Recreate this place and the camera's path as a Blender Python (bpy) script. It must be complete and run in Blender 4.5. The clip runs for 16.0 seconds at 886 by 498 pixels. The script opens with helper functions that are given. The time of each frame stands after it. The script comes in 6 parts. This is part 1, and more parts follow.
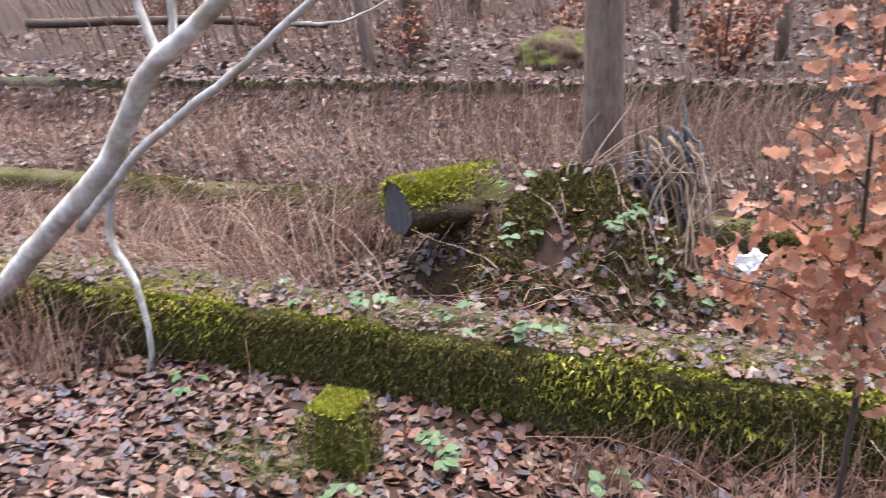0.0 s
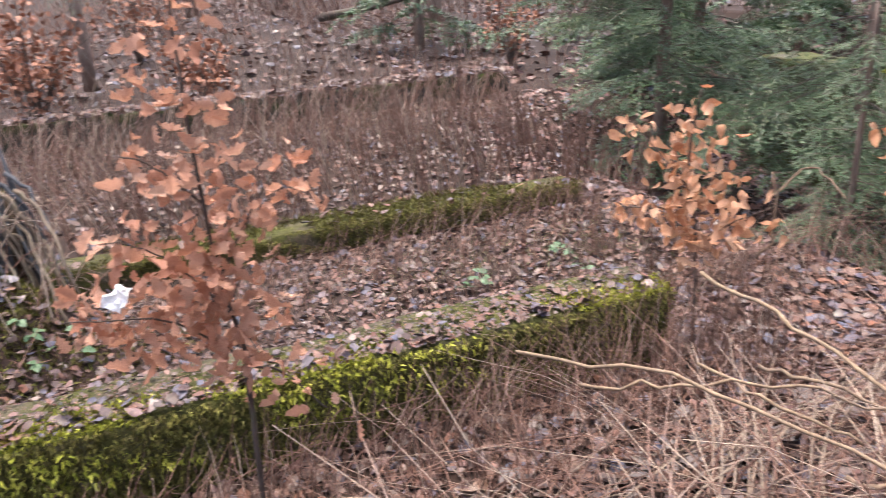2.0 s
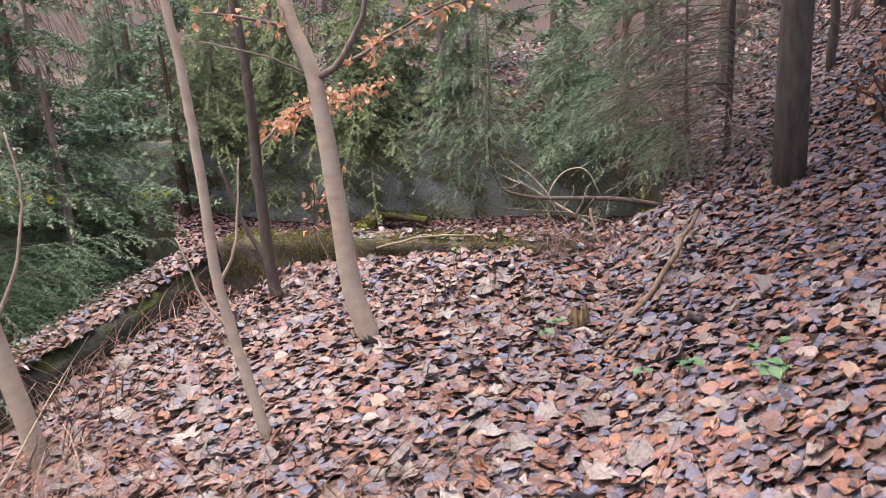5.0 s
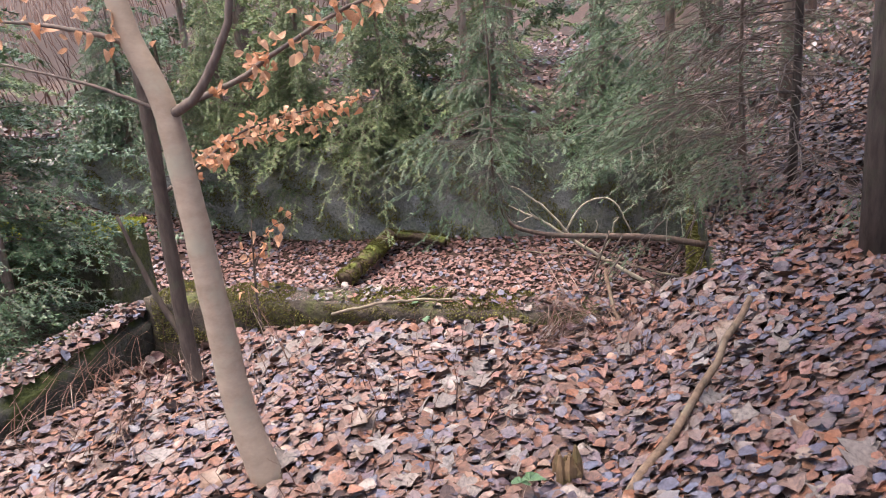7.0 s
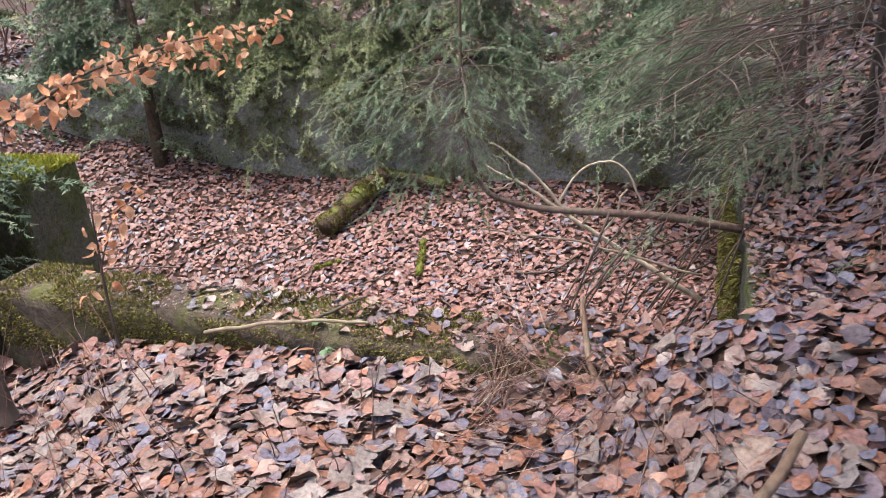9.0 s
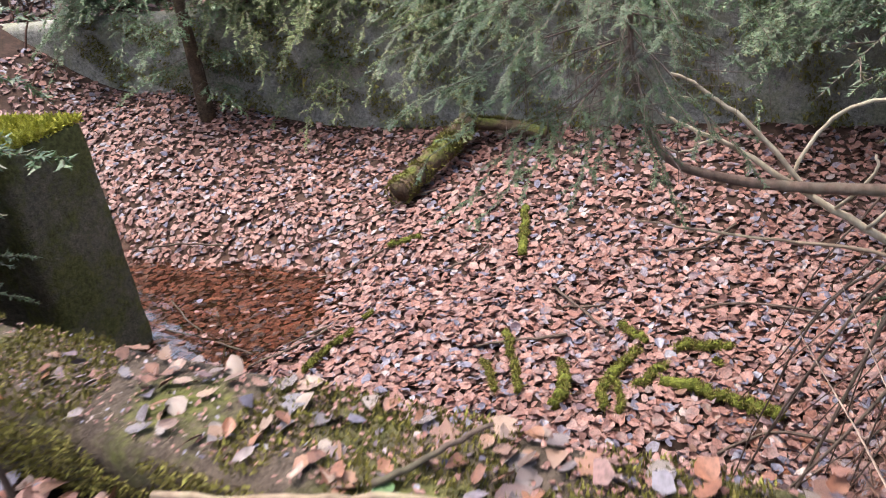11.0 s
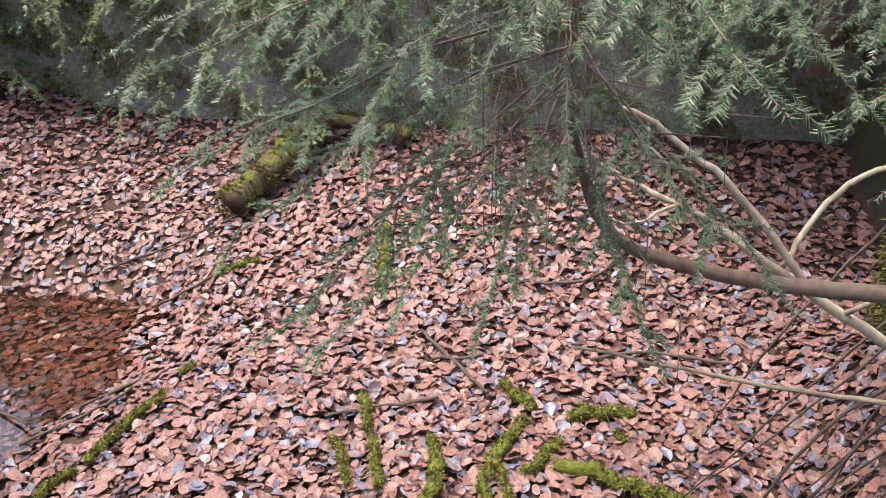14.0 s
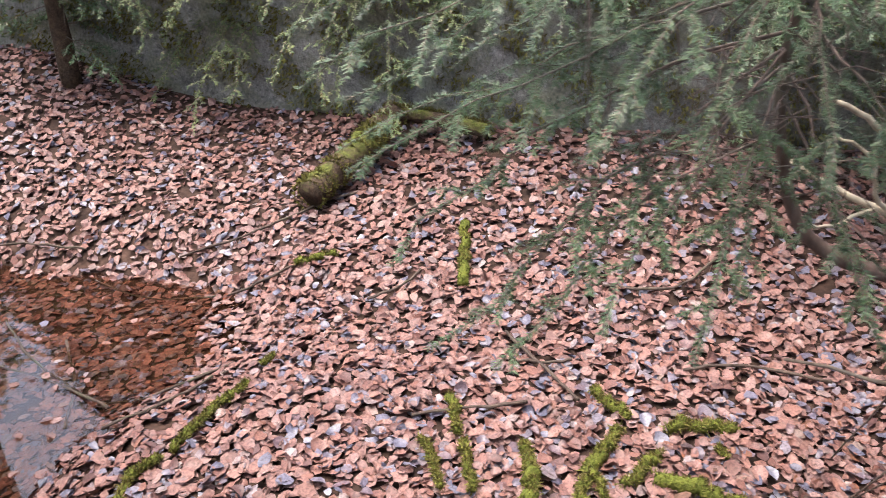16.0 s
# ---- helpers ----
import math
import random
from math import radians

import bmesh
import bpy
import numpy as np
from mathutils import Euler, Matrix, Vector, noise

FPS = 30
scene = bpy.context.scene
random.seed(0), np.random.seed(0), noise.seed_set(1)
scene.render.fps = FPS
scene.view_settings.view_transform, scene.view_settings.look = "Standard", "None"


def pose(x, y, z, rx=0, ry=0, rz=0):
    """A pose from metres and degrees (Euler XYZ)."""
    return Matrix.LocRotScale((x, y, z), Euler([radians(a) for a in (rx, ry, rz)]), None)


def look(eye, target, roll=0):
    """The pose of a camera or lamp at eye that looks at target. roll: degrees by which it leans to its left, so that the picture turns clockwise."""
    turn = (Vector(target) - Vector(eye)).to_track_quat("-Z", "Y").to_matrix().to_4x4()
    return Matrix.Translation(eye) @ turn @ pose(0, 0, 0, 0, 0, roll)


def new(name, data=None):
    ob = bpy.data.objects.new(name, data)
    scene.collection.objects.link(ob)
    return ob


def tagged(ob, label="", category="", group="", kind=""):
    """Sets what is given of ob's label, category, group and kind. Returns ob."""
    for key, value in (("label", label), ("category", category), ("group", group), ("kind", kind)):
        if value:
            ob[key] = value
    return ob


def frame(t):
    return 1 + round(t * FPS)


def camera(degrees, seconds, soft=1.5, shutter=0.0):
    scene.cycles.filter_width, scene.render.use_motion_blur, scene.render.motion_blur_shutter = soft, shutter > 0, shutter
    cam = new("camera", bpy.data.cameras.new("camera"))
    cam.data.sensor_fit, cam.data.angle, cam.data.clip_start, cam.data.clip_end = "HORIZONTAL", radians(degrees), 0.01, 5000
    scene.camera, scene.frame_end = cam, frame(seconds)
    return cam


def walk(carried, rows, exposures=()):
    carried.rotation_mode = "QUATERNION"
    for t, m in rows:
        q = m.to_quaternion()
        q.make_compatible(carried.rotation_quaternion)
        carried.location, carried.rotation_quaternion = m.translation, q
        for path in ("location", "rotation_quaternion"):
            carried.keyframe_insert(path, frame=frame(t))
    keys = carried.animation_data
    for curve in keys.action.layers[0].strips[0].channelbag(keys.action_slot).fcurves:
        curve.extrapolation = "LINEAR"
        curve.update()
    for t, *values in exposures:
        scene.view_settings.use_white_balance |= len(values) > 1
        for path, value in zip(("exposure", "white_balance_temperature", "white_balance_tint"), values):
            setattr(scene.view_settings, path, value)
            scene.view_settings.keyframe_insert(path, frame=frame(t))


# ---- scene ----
cam = camera(59.2, 16.0, soft=0.65, shutter=0.25)
PATH = [
    (0, (1.120, 1.183, 1.869), (-0.832, 0.290, 1.043), -3.7),
    (0.5, (1.042, 1.151, 1.879), (-1.056, 0.650, 1.081), -3.6),
    (1, (1.019, 1.146, 1.872), (-1.134, 1.098, 1.064), -3.5),
    (1.5, (1.009, 1.174, 1.866), (-1.099, 1.588, 1.042), -3.5),
    (2, (1.048, 1.202, 1.861), (-0.926, 2.031, 1.018), -2.5),
    (2.5, (1.095, 1.290, 1.845), (-0.618, 2.564, 0.986), -2.4),
    (3, (1.120, 1.410, 1.858), (-0.230, 3.052, 0.982), -2.6),
    (3.5, (1.178, 1.599, 1.867), (0.133, 3.456, 0.998), -2.2),
    (4, (1.329, 1.865, 1.855), (0.565, 3.880, 1.051), -1.8),
    (4.5, (1.426, 2.147, 1.848), (0.888, 4.269, 1.146), -4.5),
    (4.7, (1.447, 2.332, 1.837), (1.002, 4.501, 1.213), -3.9),
    (6.8, (1.734, 4.182, 1.861), (1.115, 6.303, 1.226), -5.3),
    (7, (1.725, 4.343, 1.854), (1.115, 6.470, 1.225), -5.1),
    (7.5, (1.857, 4.837, 1.803), (1.165, 6.942, 1.182), -6.3),
    (8, (1.986, 5.285, 1.841), (1.265, 7.379, 1.222), -7.7),
    (8.5, (1.980, 5.711, 1.812), (1.276, 7.778, 1.092), -3.8),
    (8.7, (1.952, 5.881, 1.802), (1.251, 7.929, 1.022), -3.8),
    (10.8, (0.949, 7.735, 1.255), (0.028, 9.601, 0.274), -9.8),
    (10.9, (0.919, 7.877, 1.253), (0.001, 9.744, 0.269), -9.3),
    (11, (0.890, 8.016, 1.246), (-0.024, 9.880, 0.260), -8.4),
    (11.5, (0.765, 8.402, 1.164), (-0.021, 10.310, 0.149), -6.5),
    (11.7, (0.664, 8.575, 1.189), (0.074, 10.529, 0.126), -5.0),
    (12, (0.424, 8.806, 1.085), (0.040, 10.807, 0.019), -3.6),
    (12.5, (0.367, 8.985, 1.091), (0.007, 10.990, 0.023), -7.3),
    (13, (0.413, 9.148, 1.058), (0.047, 11.151, -0.012), -5.0),
    (13.5, (0.453, 9.234, 1.044), (0.015, 11.218, -0.034), -3.4),
    (14, (0.453, 9.241, 1.052), (-0.056, 11.208, -0.026), -2.9),
    (14.5, (0.442, 9.211, 1.062), (-0.113, 11.180, 0.010), -3.4),
    (15, (0.432, 9.198, 1.059), (-0.130, 11.167, 0.012), -3.3),
    (15.5, (0.336, 9.233, 1.027), (-0.240, 11.193, -0.031), -3.0),
    (16, (0.067, 9.256, 0.983), (-0.542, 11.198, -0.088), -1.9),
]
walk(cam, [(t, look(eye, aim, lean)) for t, eye, aim, lean in PATH])

# ---- world and light: overcast winter day ----
world = bpy.data.worlds.new("overcast")
scene.world = world
world.use_nodes = True
wn = world.node_tree
sky = wn.nodes.new("ShaderNodeTexSky")
sky.sky_type = "NISHITA"
sky.sun_disc = False
sky.sun_elevation = radians(79)
sky.sun_rotation = radians(-100)
sky.air_density, sky.dust_density, sky.ozone_density = 1.0, 6.0, 1.0
wn.links.new(sky.outputs[0], wn.nodes["Background"].inputs[0])
wn.nodes["Background"].inputs[1].default_value = 0.15
sun = new("sun", bpy.data.lights.new("sun", "SUN"))
sun.data.energy, sun.data.angle, sun.data.color = 0.7, radians(50), (0.95, 0.98, 1.0)
sun.matrix_world = look((0, 0, 40), (7.6, 1.3, 0))
scene.view_settings.exposure = 2.3

# ---- materials ----


def shader(name, rough=0.8, spec=0.3):
    m = bpy.data.materials.new(name)
    m.use_nodes = True
    t = m.node_tree
    b = t.nodes["Principled BSDF"]
    b.inputs["Roughness"].default_value = rough
    b.inputs["Specular IOR Level"].default_value = spec
    return m, t, b


def ramp(t, source, stops):
    r = t.nodes.new("ShaderNodeValToRGB")
    e = r.color_ramp.elements
    while len(e) < len(stops):
        e.new(0.5)
    for k, (pos, col) in zip(e, stops):
        k.position, k.color = pos, (*col, 1)
    t.links.new(source, r.inputs[0])
    return r.outputs[0]


def noise_tex(t, scale, detail=6, rough=0.6, coords="Object", stretch=(1, 1, 1)):
    c = t.nodes.new("ShaderNodeTexCoord")
    mp = t.nodes.new("ShaderNodeMapping")
    mp.inputs["Scale"].default_value = stretch
    t.links.new(c.outputs[coords], mp.inputs[0])
    n = t.nodes.new("ShaderNodeTexNoise")
    n.inputs["Scale"].default_value, n.inputs["Detail"].default_value, n.inputs["Roughness"].default_value = scale, detail, rough
    t.links.new(mp.outputs[0], n.inputs["Vector"])
    return n.outputs["Fac"]


def mix(t, fac, a, b, mode="MIX"):
    m = t.nodes.new("ShaderNodeMix")
    m.data_type, m.blend_type = "RGBA", mode
    for sock, v in ((m.inputs[0], fac), (m.inputs[6], a), (m.inputs[7], b)):
        if isinstance(v, bpy.types.NodeSocket):
            t.links.new(v, sock)
        elif isinstance(v, tuple):
            sock.default_value = (*v, 1)
        else:
            sock.default_value = v
    return m.outputs[2]


def bump(t, b, height, strength=0.5, dist=0.01):
    n = t.nodes.new("ShaderNodeBump")
    n.inputs["Strength"].default_value, n.inputs["Distance"].default_value = strength, dist
    t.links.new(height, n.inputs["Height"])
    t.links.new(n.outputs[0], b.inputs["Normal"])


def calc(t, op, a, b):
    m = t.nodes.new("ShaderNodeMath")
    m.operation = op
    for sock, v in zip(m.inputs, (a, b)):
        if isinstance(v, bpy.types.NodeSocket):
            t.links.new(v, sock)
        else:
            sock.default_value = v
    return m.outputs[0]


def leaf_material(name, stops, rough=0.45, spec=0.4, per_island=True, scale=60, glow=0.0, tone=0.65):
    """tone: how far the wet, weathered tissue is darker than the dry colours."""
    stops = [(pos, tuple(c * tone for c in col)) for pos, col in stops]
    m, t, b = shader(name, rough, spec)
    if per_island:
        r = t.nodes.new("ShaderNodeNewGeometry").outputs["Random Per Island"]
    else:
        r = t.nodes.new("ShaderNodeObjectInfo").outputs["Random"]
    col = ramp(t, r, stops)
    n = noise_tex(t, scale)
    shade = ramp(t, n, [(0.3, (0.45, 0.41, 0.4)), (0.5, (0.9, 0.86, 0.84)), (0.7, (1.25, 1.2, 1.15))])
    t.links.new(mix(t, 1.0, col, shade, "MULTIPLY"), b.inputs["Base Color"])
    t.links.new(ramp(t, r, [(0.0, (rough + 0.1,) * 3), (0.6, (rough,) * 3), (1.0, (rough * 0.55,) * 3)]), b.inputs["Roughness"])
    bump(t, b, n, 0.4, 0.004)
    if glow:
        thin = t.nodes.new("ShaderNodeBsdfTranslucent")
        both = t.nodes.new("ShaderNodeMixShader")
        both.inputs[0].default_value = glow
        t.links.new(b.inputs["Base Color"].links[0].from_socket, thin.inputs["Color"])
        t.links.new(b.outputs[0], both.inputs[1])
        t.links.new(thin.outputs[0], both.inputs[2])
        t.links.new(both.outputs[0], t.nodes["Material Output"].inputs["Surface"])
    return m


# Grey-violet stops in these leaf ramps put the sky's sheen into the colour.
LITTER = leaf_material("fallen_leaves", [(0.0, (0.320, 0.154, 0.123)), (0.16, (0.369, 0.206, 0.182)), (0.30, (0.213, 0.098, 0.083)),
                                         (0.44, (0.378, 0.227, 0.209)), (0.54, (0.136, 0.068, 0.066)), (0.68, (0.339, 0.170, 0.139)),
                                         (0.78, (0.252, 0.124, 0.107)), (0.86, (0.145, 0.144, 0.209)), (0.93, (0.213, 0.206, 0.284)), (1.0, (0.349, 0.258, 0.235))], 0.5, 0.38, tone=0.58)
DULL_LITTER = leaf_material("dull_leaves", [(0.0, (0.26, 0.125, 0.09)), (0.2, (0.15, 0.085, 0.07)), (0.38, (0.14, 0.14, 0.20)), (0.52, (0.33, 0.15, 0.10)),
                                            (0.68, (0.19, 0.115, 0.09)), (0.82, (0.12, 0.075, 0.06)), (0.92, (0.29, 0.17, 0.13)), (1.0, (0.33, 0.24, 0.21))], 0.5, 0.4, tone=0.52)
BANK_LITTER = leaf_material("bank_leaves", [(0.0, (0.42, 0.185, 0.115)), (0.15, (0.24, 0.125, 0.095)), (0.28, (0.34, 0.215, 0.175)),
                                            (0.40, (0.19, 0.19, 0.275)), (0.54, (0.28, 0.125, 0.08)), (0.66, (0.30, 0.20, 0.17)),
                                            (0.76, (0.20, 0.195, 0.275)), (0.86, (0.46, 0.20, 0.115)), (0.95, (0.36, 0.28, 0.255)), (1.0, (0.15, 0.095, 0.085))], 0.5, 0.35, tone=0.44)
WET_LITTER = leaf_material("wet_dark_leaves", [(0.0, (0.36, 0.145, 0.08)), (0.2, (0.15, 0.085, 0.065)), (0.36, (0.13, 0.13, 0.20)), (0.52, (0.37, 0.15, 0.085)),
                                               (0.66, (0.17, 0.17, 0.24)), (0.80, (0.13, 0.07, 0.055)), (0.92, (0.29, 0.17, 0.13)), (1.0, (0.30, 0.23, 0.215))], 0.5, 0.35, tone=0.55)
SINGLE_LEAF = leaf_material("single_leaf", [(0.0, (0.36, 0.15, 0.075)), (0.2, (0.36, 0.26, 0.20)), (0.4, (0.16, 0.15, 0.19)),
                                            (0.6, (0.36, 0.16, 0.08)), (0.8, (0.38, 0.32, 0.28)), (1.0, (0.15, 0.14, 0.18))], 0.4, 0.5, False, tone=0.54)
PALE_LEAF = leaf_material("pale_maple_leaf", [(0.0, (0.33, 0.27, 0.24)), (0.4, (0.25, 0.205, 0.195)), (0.7, (0.38, 0.33, 0.31)), (1.0, (0.30, 0.18, 0.125))], 0.6, 0.3, tone=0.5)
OAK_LEAF = leaf_material("withered_oak_leaf", [(0.0, (0.56, 0.28, 0.18)), (0.4, (0.64, 0.36, 0.25)), (0.7, (0.48, 0.21, 0.13)), (1.0, (0.70, 0.45, 0.33))], 0.6, 0.25, False, 40, 0.35, 0.82)
BEECH_LEAF = leaf_material("withered_beech_leaf", [(0.0, (0.60, 0.29, 0.15)), (0.5, (0.70, 0.44, 0.29)), (1.0, (0.52, 0.23, 0.12))], 0.6, 0.25, False, 40, 0.35, 0.82)
PINK_LEAF = leaf_material("withered_hornbeam_leaf", [(0.0, (0.40, 0.17, 0.10)), (0.5, (0.50, 0.24, 0.15)), (1.0, (0.30, 0.12, 0.07))], 0.6, 0.25)
GREEN_LEAF = leaf_material("bramble_leaf", [(0.0, (0.07, 0.15, 0.05)), (0.5, (0.12, 0.22, 0.09)), (1.0, (0.05, 0.11, 0.06))], 0.4, 0.4)
NEEDLE = leaf_material("spruce_needle", [(0.0, (0.085, 0.165, 0.078)), (0.5, (0.135, 0.235, 0.115)), (0.85, (0.195, 0.305, 0.14)), (1.0, (0.19, 0.17, 0.09))], 0.42, 0.45, True, 3, 0.3, 0.58)
NEEDLE_FAR = leaf_material("spruce_needle_old", [(0.0, (0.10, 0.16, 0.07)), (0.5, (0.17, 0.225, 0.095)), (0.85, (0.235, 0.27, 0.12)), (1.0, (0.22, 0.17, 0.11))], 0.5, 0.35, True, 3, 0.35, 0.9)
GRASS = leaf_material("grass_blade", [(0.0, (0.12, 0.18, 0.04)), (0.5, (0.20, 0.24, 0.07)), (1.0, (0.34, 0.30, 0.15))], 0.6, 0.2)
MOSS_BLADE = leaf_material("moss_tuft", [(0.0, (0.12, 0.108, 0.034)), (0.3, (0.20, 0.195, 0.05)), (0.55, (0.15, 0.125, 0.05)), (0.85, (0.29, 0.29, 0.07)), (1.0, (0.09, 0.066, 0.03))], 0.85, 0.1)
BRIGHT = leaf_material("bright_moss_tuft", [(0.0, (0.20, 0.22, 0.03)), (0.5, (0.33, 0.35, 0.05)), (1.0, (0.45, 0.45, 0.09))], 0.85, 0.1, tone=0.9)
CANE = leaf_material("bleached_cane", [(0.0, (0.36, 0.275, 0.21)), (0.5, (0.46, 0.365, 0.29)), (1.0, (0.30, 0.21, 0.16))], 0.7, 0.2)
TWIG = leaf_material("dead_stem", [(0.0, (0.14, 0.075, 0.058)), (0.35, (0.29, 0.17, 0.13)), (0.65, (0.20, 0.115, 0.092)), (0.85, (0.36, 0.25, 0.20)), (1.0, (0.48, 0.38, 0.31))], 0.75, 0.2)


def bark_material(name, dark, light, scale=18, lichen=(0.2, 0.25, 0.15), amount=0.3, relief=0.012, stretch=(1, 1, 0.25)):
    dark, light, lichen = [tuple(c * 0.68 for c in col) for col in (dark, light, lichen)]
    m, t, b = shader(name, 0.85, 0.2)
    n = noise_tex(t, scale, 8, 0.65, "Object", stretch)
    col = ramp(t, n, [(0.3, dark), (0.7, light)])
    l = noise_tex(t, 5, 5)
    mask = ramp(t, l, [(0.62 - amount * 0.3, (0, 0, 0)), (0.75, (1, 1, 1))])
    t.links.new(mix(t, mask, col, lichen), b.inputs["Base Color"])
    bump(t, b, n, 0.8, relief)
    return m


BIRCH_BARK = bark_material("pale_bark", (0.42, 0.38, 0.33), (1.0, 0.98, 0.94), 11, (0.30, 0.24, 0.17), 0.62, 0.008, (1.0, 1.0, 1.0))
BEECH_BARK = bark_material("smooth_beech_bark", (0.36, 0.26, 0.19), (0.54, 0.40, 0.30), 9, (0.46, 0.40, 0.30), 0.35, 0.003, (1.0, 1.0, 1.6))
DARK_BARK = bark_material("dark_bark", (0.06, 0.042, 0.034), (0.15, 0.11, 0.09), 22, (0.10, 0.10, 0.06), 0.3)
SPRUCE_BARK = bark_material("spruce_bark", (0.15, 0.10, 0.08), (0.36, 0.25, 0.20), 26, (0.27, 0.24, 0.19), 0.4)
STICK_BARK = bark_material("brown_stick_bark", (0.10, 0.062, 0.042), (0.29, 0.19, 0.13), 24, (0.24, 0.21, 0.15), 0.35, 0.006)
DEAD_WOOD = bark_material("dead_wood", (0.17, 0.12, 0.085), (0.36, 0.28, 0.205), 16, (0.30, 0.28, 0.17), 0.3, 0.004)
CUT_WOOD = bark_material("weathered_cut_wood", (0.05, 0.05, 0.055), (0.13, 0.13, 0.14), 30, (0.17, 0.17, 0.17), 0.2, 0.004)
PALE_WOOD = bark_material("pale_peeled_wood", (0.34, 0.27, 0.19), (0.74, 0.64, 0.48), 20, (0.26, 0.19, 0.13), 0.35, 0.004)
STRAW_WOOD = bark_material("straw_coloured_stem", (0.17, 0.11, 0.07), (0.40, 0.285, 0.19), 26, (0.2, 0.14, 0.11), 0.35, 0.004)
ROT_WOOD = bark_material("rotten_wood", (0.10, 0.06, 0.035), (0.36, 0.22, 0.12), 22, (0.12, 0.14, 0.03), 0.5)


def mossy(name, stone_dark, stone_light, moss_low, moss_high, cover, top_cover, lime=None):
    """Old concrete with moss; more of it grows on upward faces."""
    stone_dark, stone_light, moss_low, moss_high = [tuple(c * 0.72 for c in col) for col in (stone_dark, stone_light, moss_low, moss_high)]
    m, t, b = shader(name, 0.92, 0.15)
    fine = noise_tex(t, 70, 6)
    stain = mix(t, 0.7, noise_tex(t, 5, 9, 0.75), noise_tex(t, 19, 9, 0.85))
    stone = mix(t, 1.0, ramp(t, stain, [(0.38, stone_dark), (0.62, stone_light)]), ramp(t, fine, [(0.3, (0.7, 0.7, 0.7)), (0.7, (1.2, 1.2, 1.2))]), "MULTIPLY")
    clump = noise_tex(t, 26, 5)
    moss = ramp(t, clump, [(0.3, moss_low), (0.7, moss_high)])
    g = t.nodes.new("ShaderNodeNewGeometry")
    sep = t.nodes.new("ShaderNodeSeparateXYZ")
    t.links.new(g.outputs["Normal"], sep.inputs[0])
    up = calc(t, "MULTIPLY", sep.outputs[2], top_cover)
    patch = noise_tex(t, 2.2, 8, 0.7)
    v = calc(t, "ADD", patch, up)
    v = calc(t, "ADD", v, cover)
    mask = ramp(t, v, [(0.48, (0, 0, 0)), (0.6, (1, 1, 1))])
    if lime:
        # a washed-out patch where lime has run down the face
        place = t.nodes.new("ShaderNodeSeparateXYZ")
        t.links.new(t.nodes.new("ShaderNodeTexCoord").outputs["Object"], place.inputs[0])
        dx = calc(t, "DIVIDE", calc(t, "SUBTRACT", place.outputs[0], lime[0]), lime[2])
        dz = calc(t, "DIVIDE", calc(t, "SUBTRACT", place.outputs[2], lime[1]), lime[3])
        far = calc(t, "ADD", calc(t, "MULTIPLY", dx, dx), calc(t, "MULTIPLY", dz, dz))
        far = calc(t, "ADD", far, calc(t, "MULTIPLY", noise_tex(t, 6, 6), 1.6))
        stone = mix(t, ramp(t, far, [(0.45, (0.9, 0.9, 0.9)), (0.95, (0, 0, 0))]), stone, (0.66, 0.64, 0.63))
    t.links.new(mix(t, mask, stone, moss), b.inputs["Base Color"])
    bump(t, b, calc(t, "ADD", clump, calc(t, "MULTIPLY", fine, 0.5)), 0.9, 0.02)
    return m


WALL_MOSS = mossy("mossy_concrete", (0.07, 0.058, 0.035), (0.16, 0.13, 0.085), (0.035, 0.035, 0.012), (0.12, 0.115, 0.03), 0.06, 0.03)
WALL_GREY = mossy("damp_concrete", (0.045, 0.042, 0.03), (0.19, 0.175, 0.13), (0.045, 0.05, 0.02), (0.14, 0.145, 0.05), 0.05, 0.04)
WALL_REAR = mossy("stained_concrete", (0.05, 0.05, 0.045), (0.5, 0.48, 0.43), (0.13, 0.135, 0.10), (0.36, 0.35, 0.26), 0.02, 0.06, (-2.1, -0.92, 0.75, 0.42))
WALL_CROSS = mossy("littered_concrete", (0.03, 0.023, 0.018), (0.15, 0.115, 0.09), (0.04, 0.045, 0.015), (0.14, 0.145, 0.04), -0.02, 0.0)
# Low tones; on the third and corner walls they stand for shade.
WALL_DARK = mossy("dark_shaded_concrete", (0.035, 0.032, 0.026), (0.10, 0.095, 0.08), (0.03, 0.035, 0.012), (0.08, 0.09, 0.025), -0.02, 0.1)
MOSS = mossy("bright_moss", (0.08, 0.08, 0.03), (0.14, 0.13, 0.05), (0.06, 0.07, 0.014), (0.18, 0.20, 0.035), 0.3, 0.1)
LOG_MOSS = mossy("mossy_bark", (0.03, 0.022, 0.017), (0.17, 0.115, 0.075), (0.05, 0.06, 0.015), (0.17, 0.19, 0.04), -0.08, 0.12)

m_ground, t, b = shader("forest_soil", 0.9, 0.2)
soil = ramp(t, noise_tex(t, 9, 8, 0.7), [(0.3, (0.018, 0.012, 0.01)), (0.5, (0.036, 0.024, 0.019)), (0.72, (0.075, 0.05, 0.041))])
vor = t.nodes.new("ShaderNodeTexVoronoi")
vor.inputs["Scale"].default_value = 14
leafy = ramp(t, vor.outputs["Color"], [(0.1, (0.6, 0.5, 0.45)), (0.5, (1.2, 1.0, 0.9)), (0.9, (1.6, 1.5, 1.4))])
t.links.new(mix(t, 1.0, soil, leafy, "MULTIPLY"), b.inputs["Base Color"])
bump(t, b, vor.outputs["Distance"], 0.8, 0.03)
SOIL = m_ground

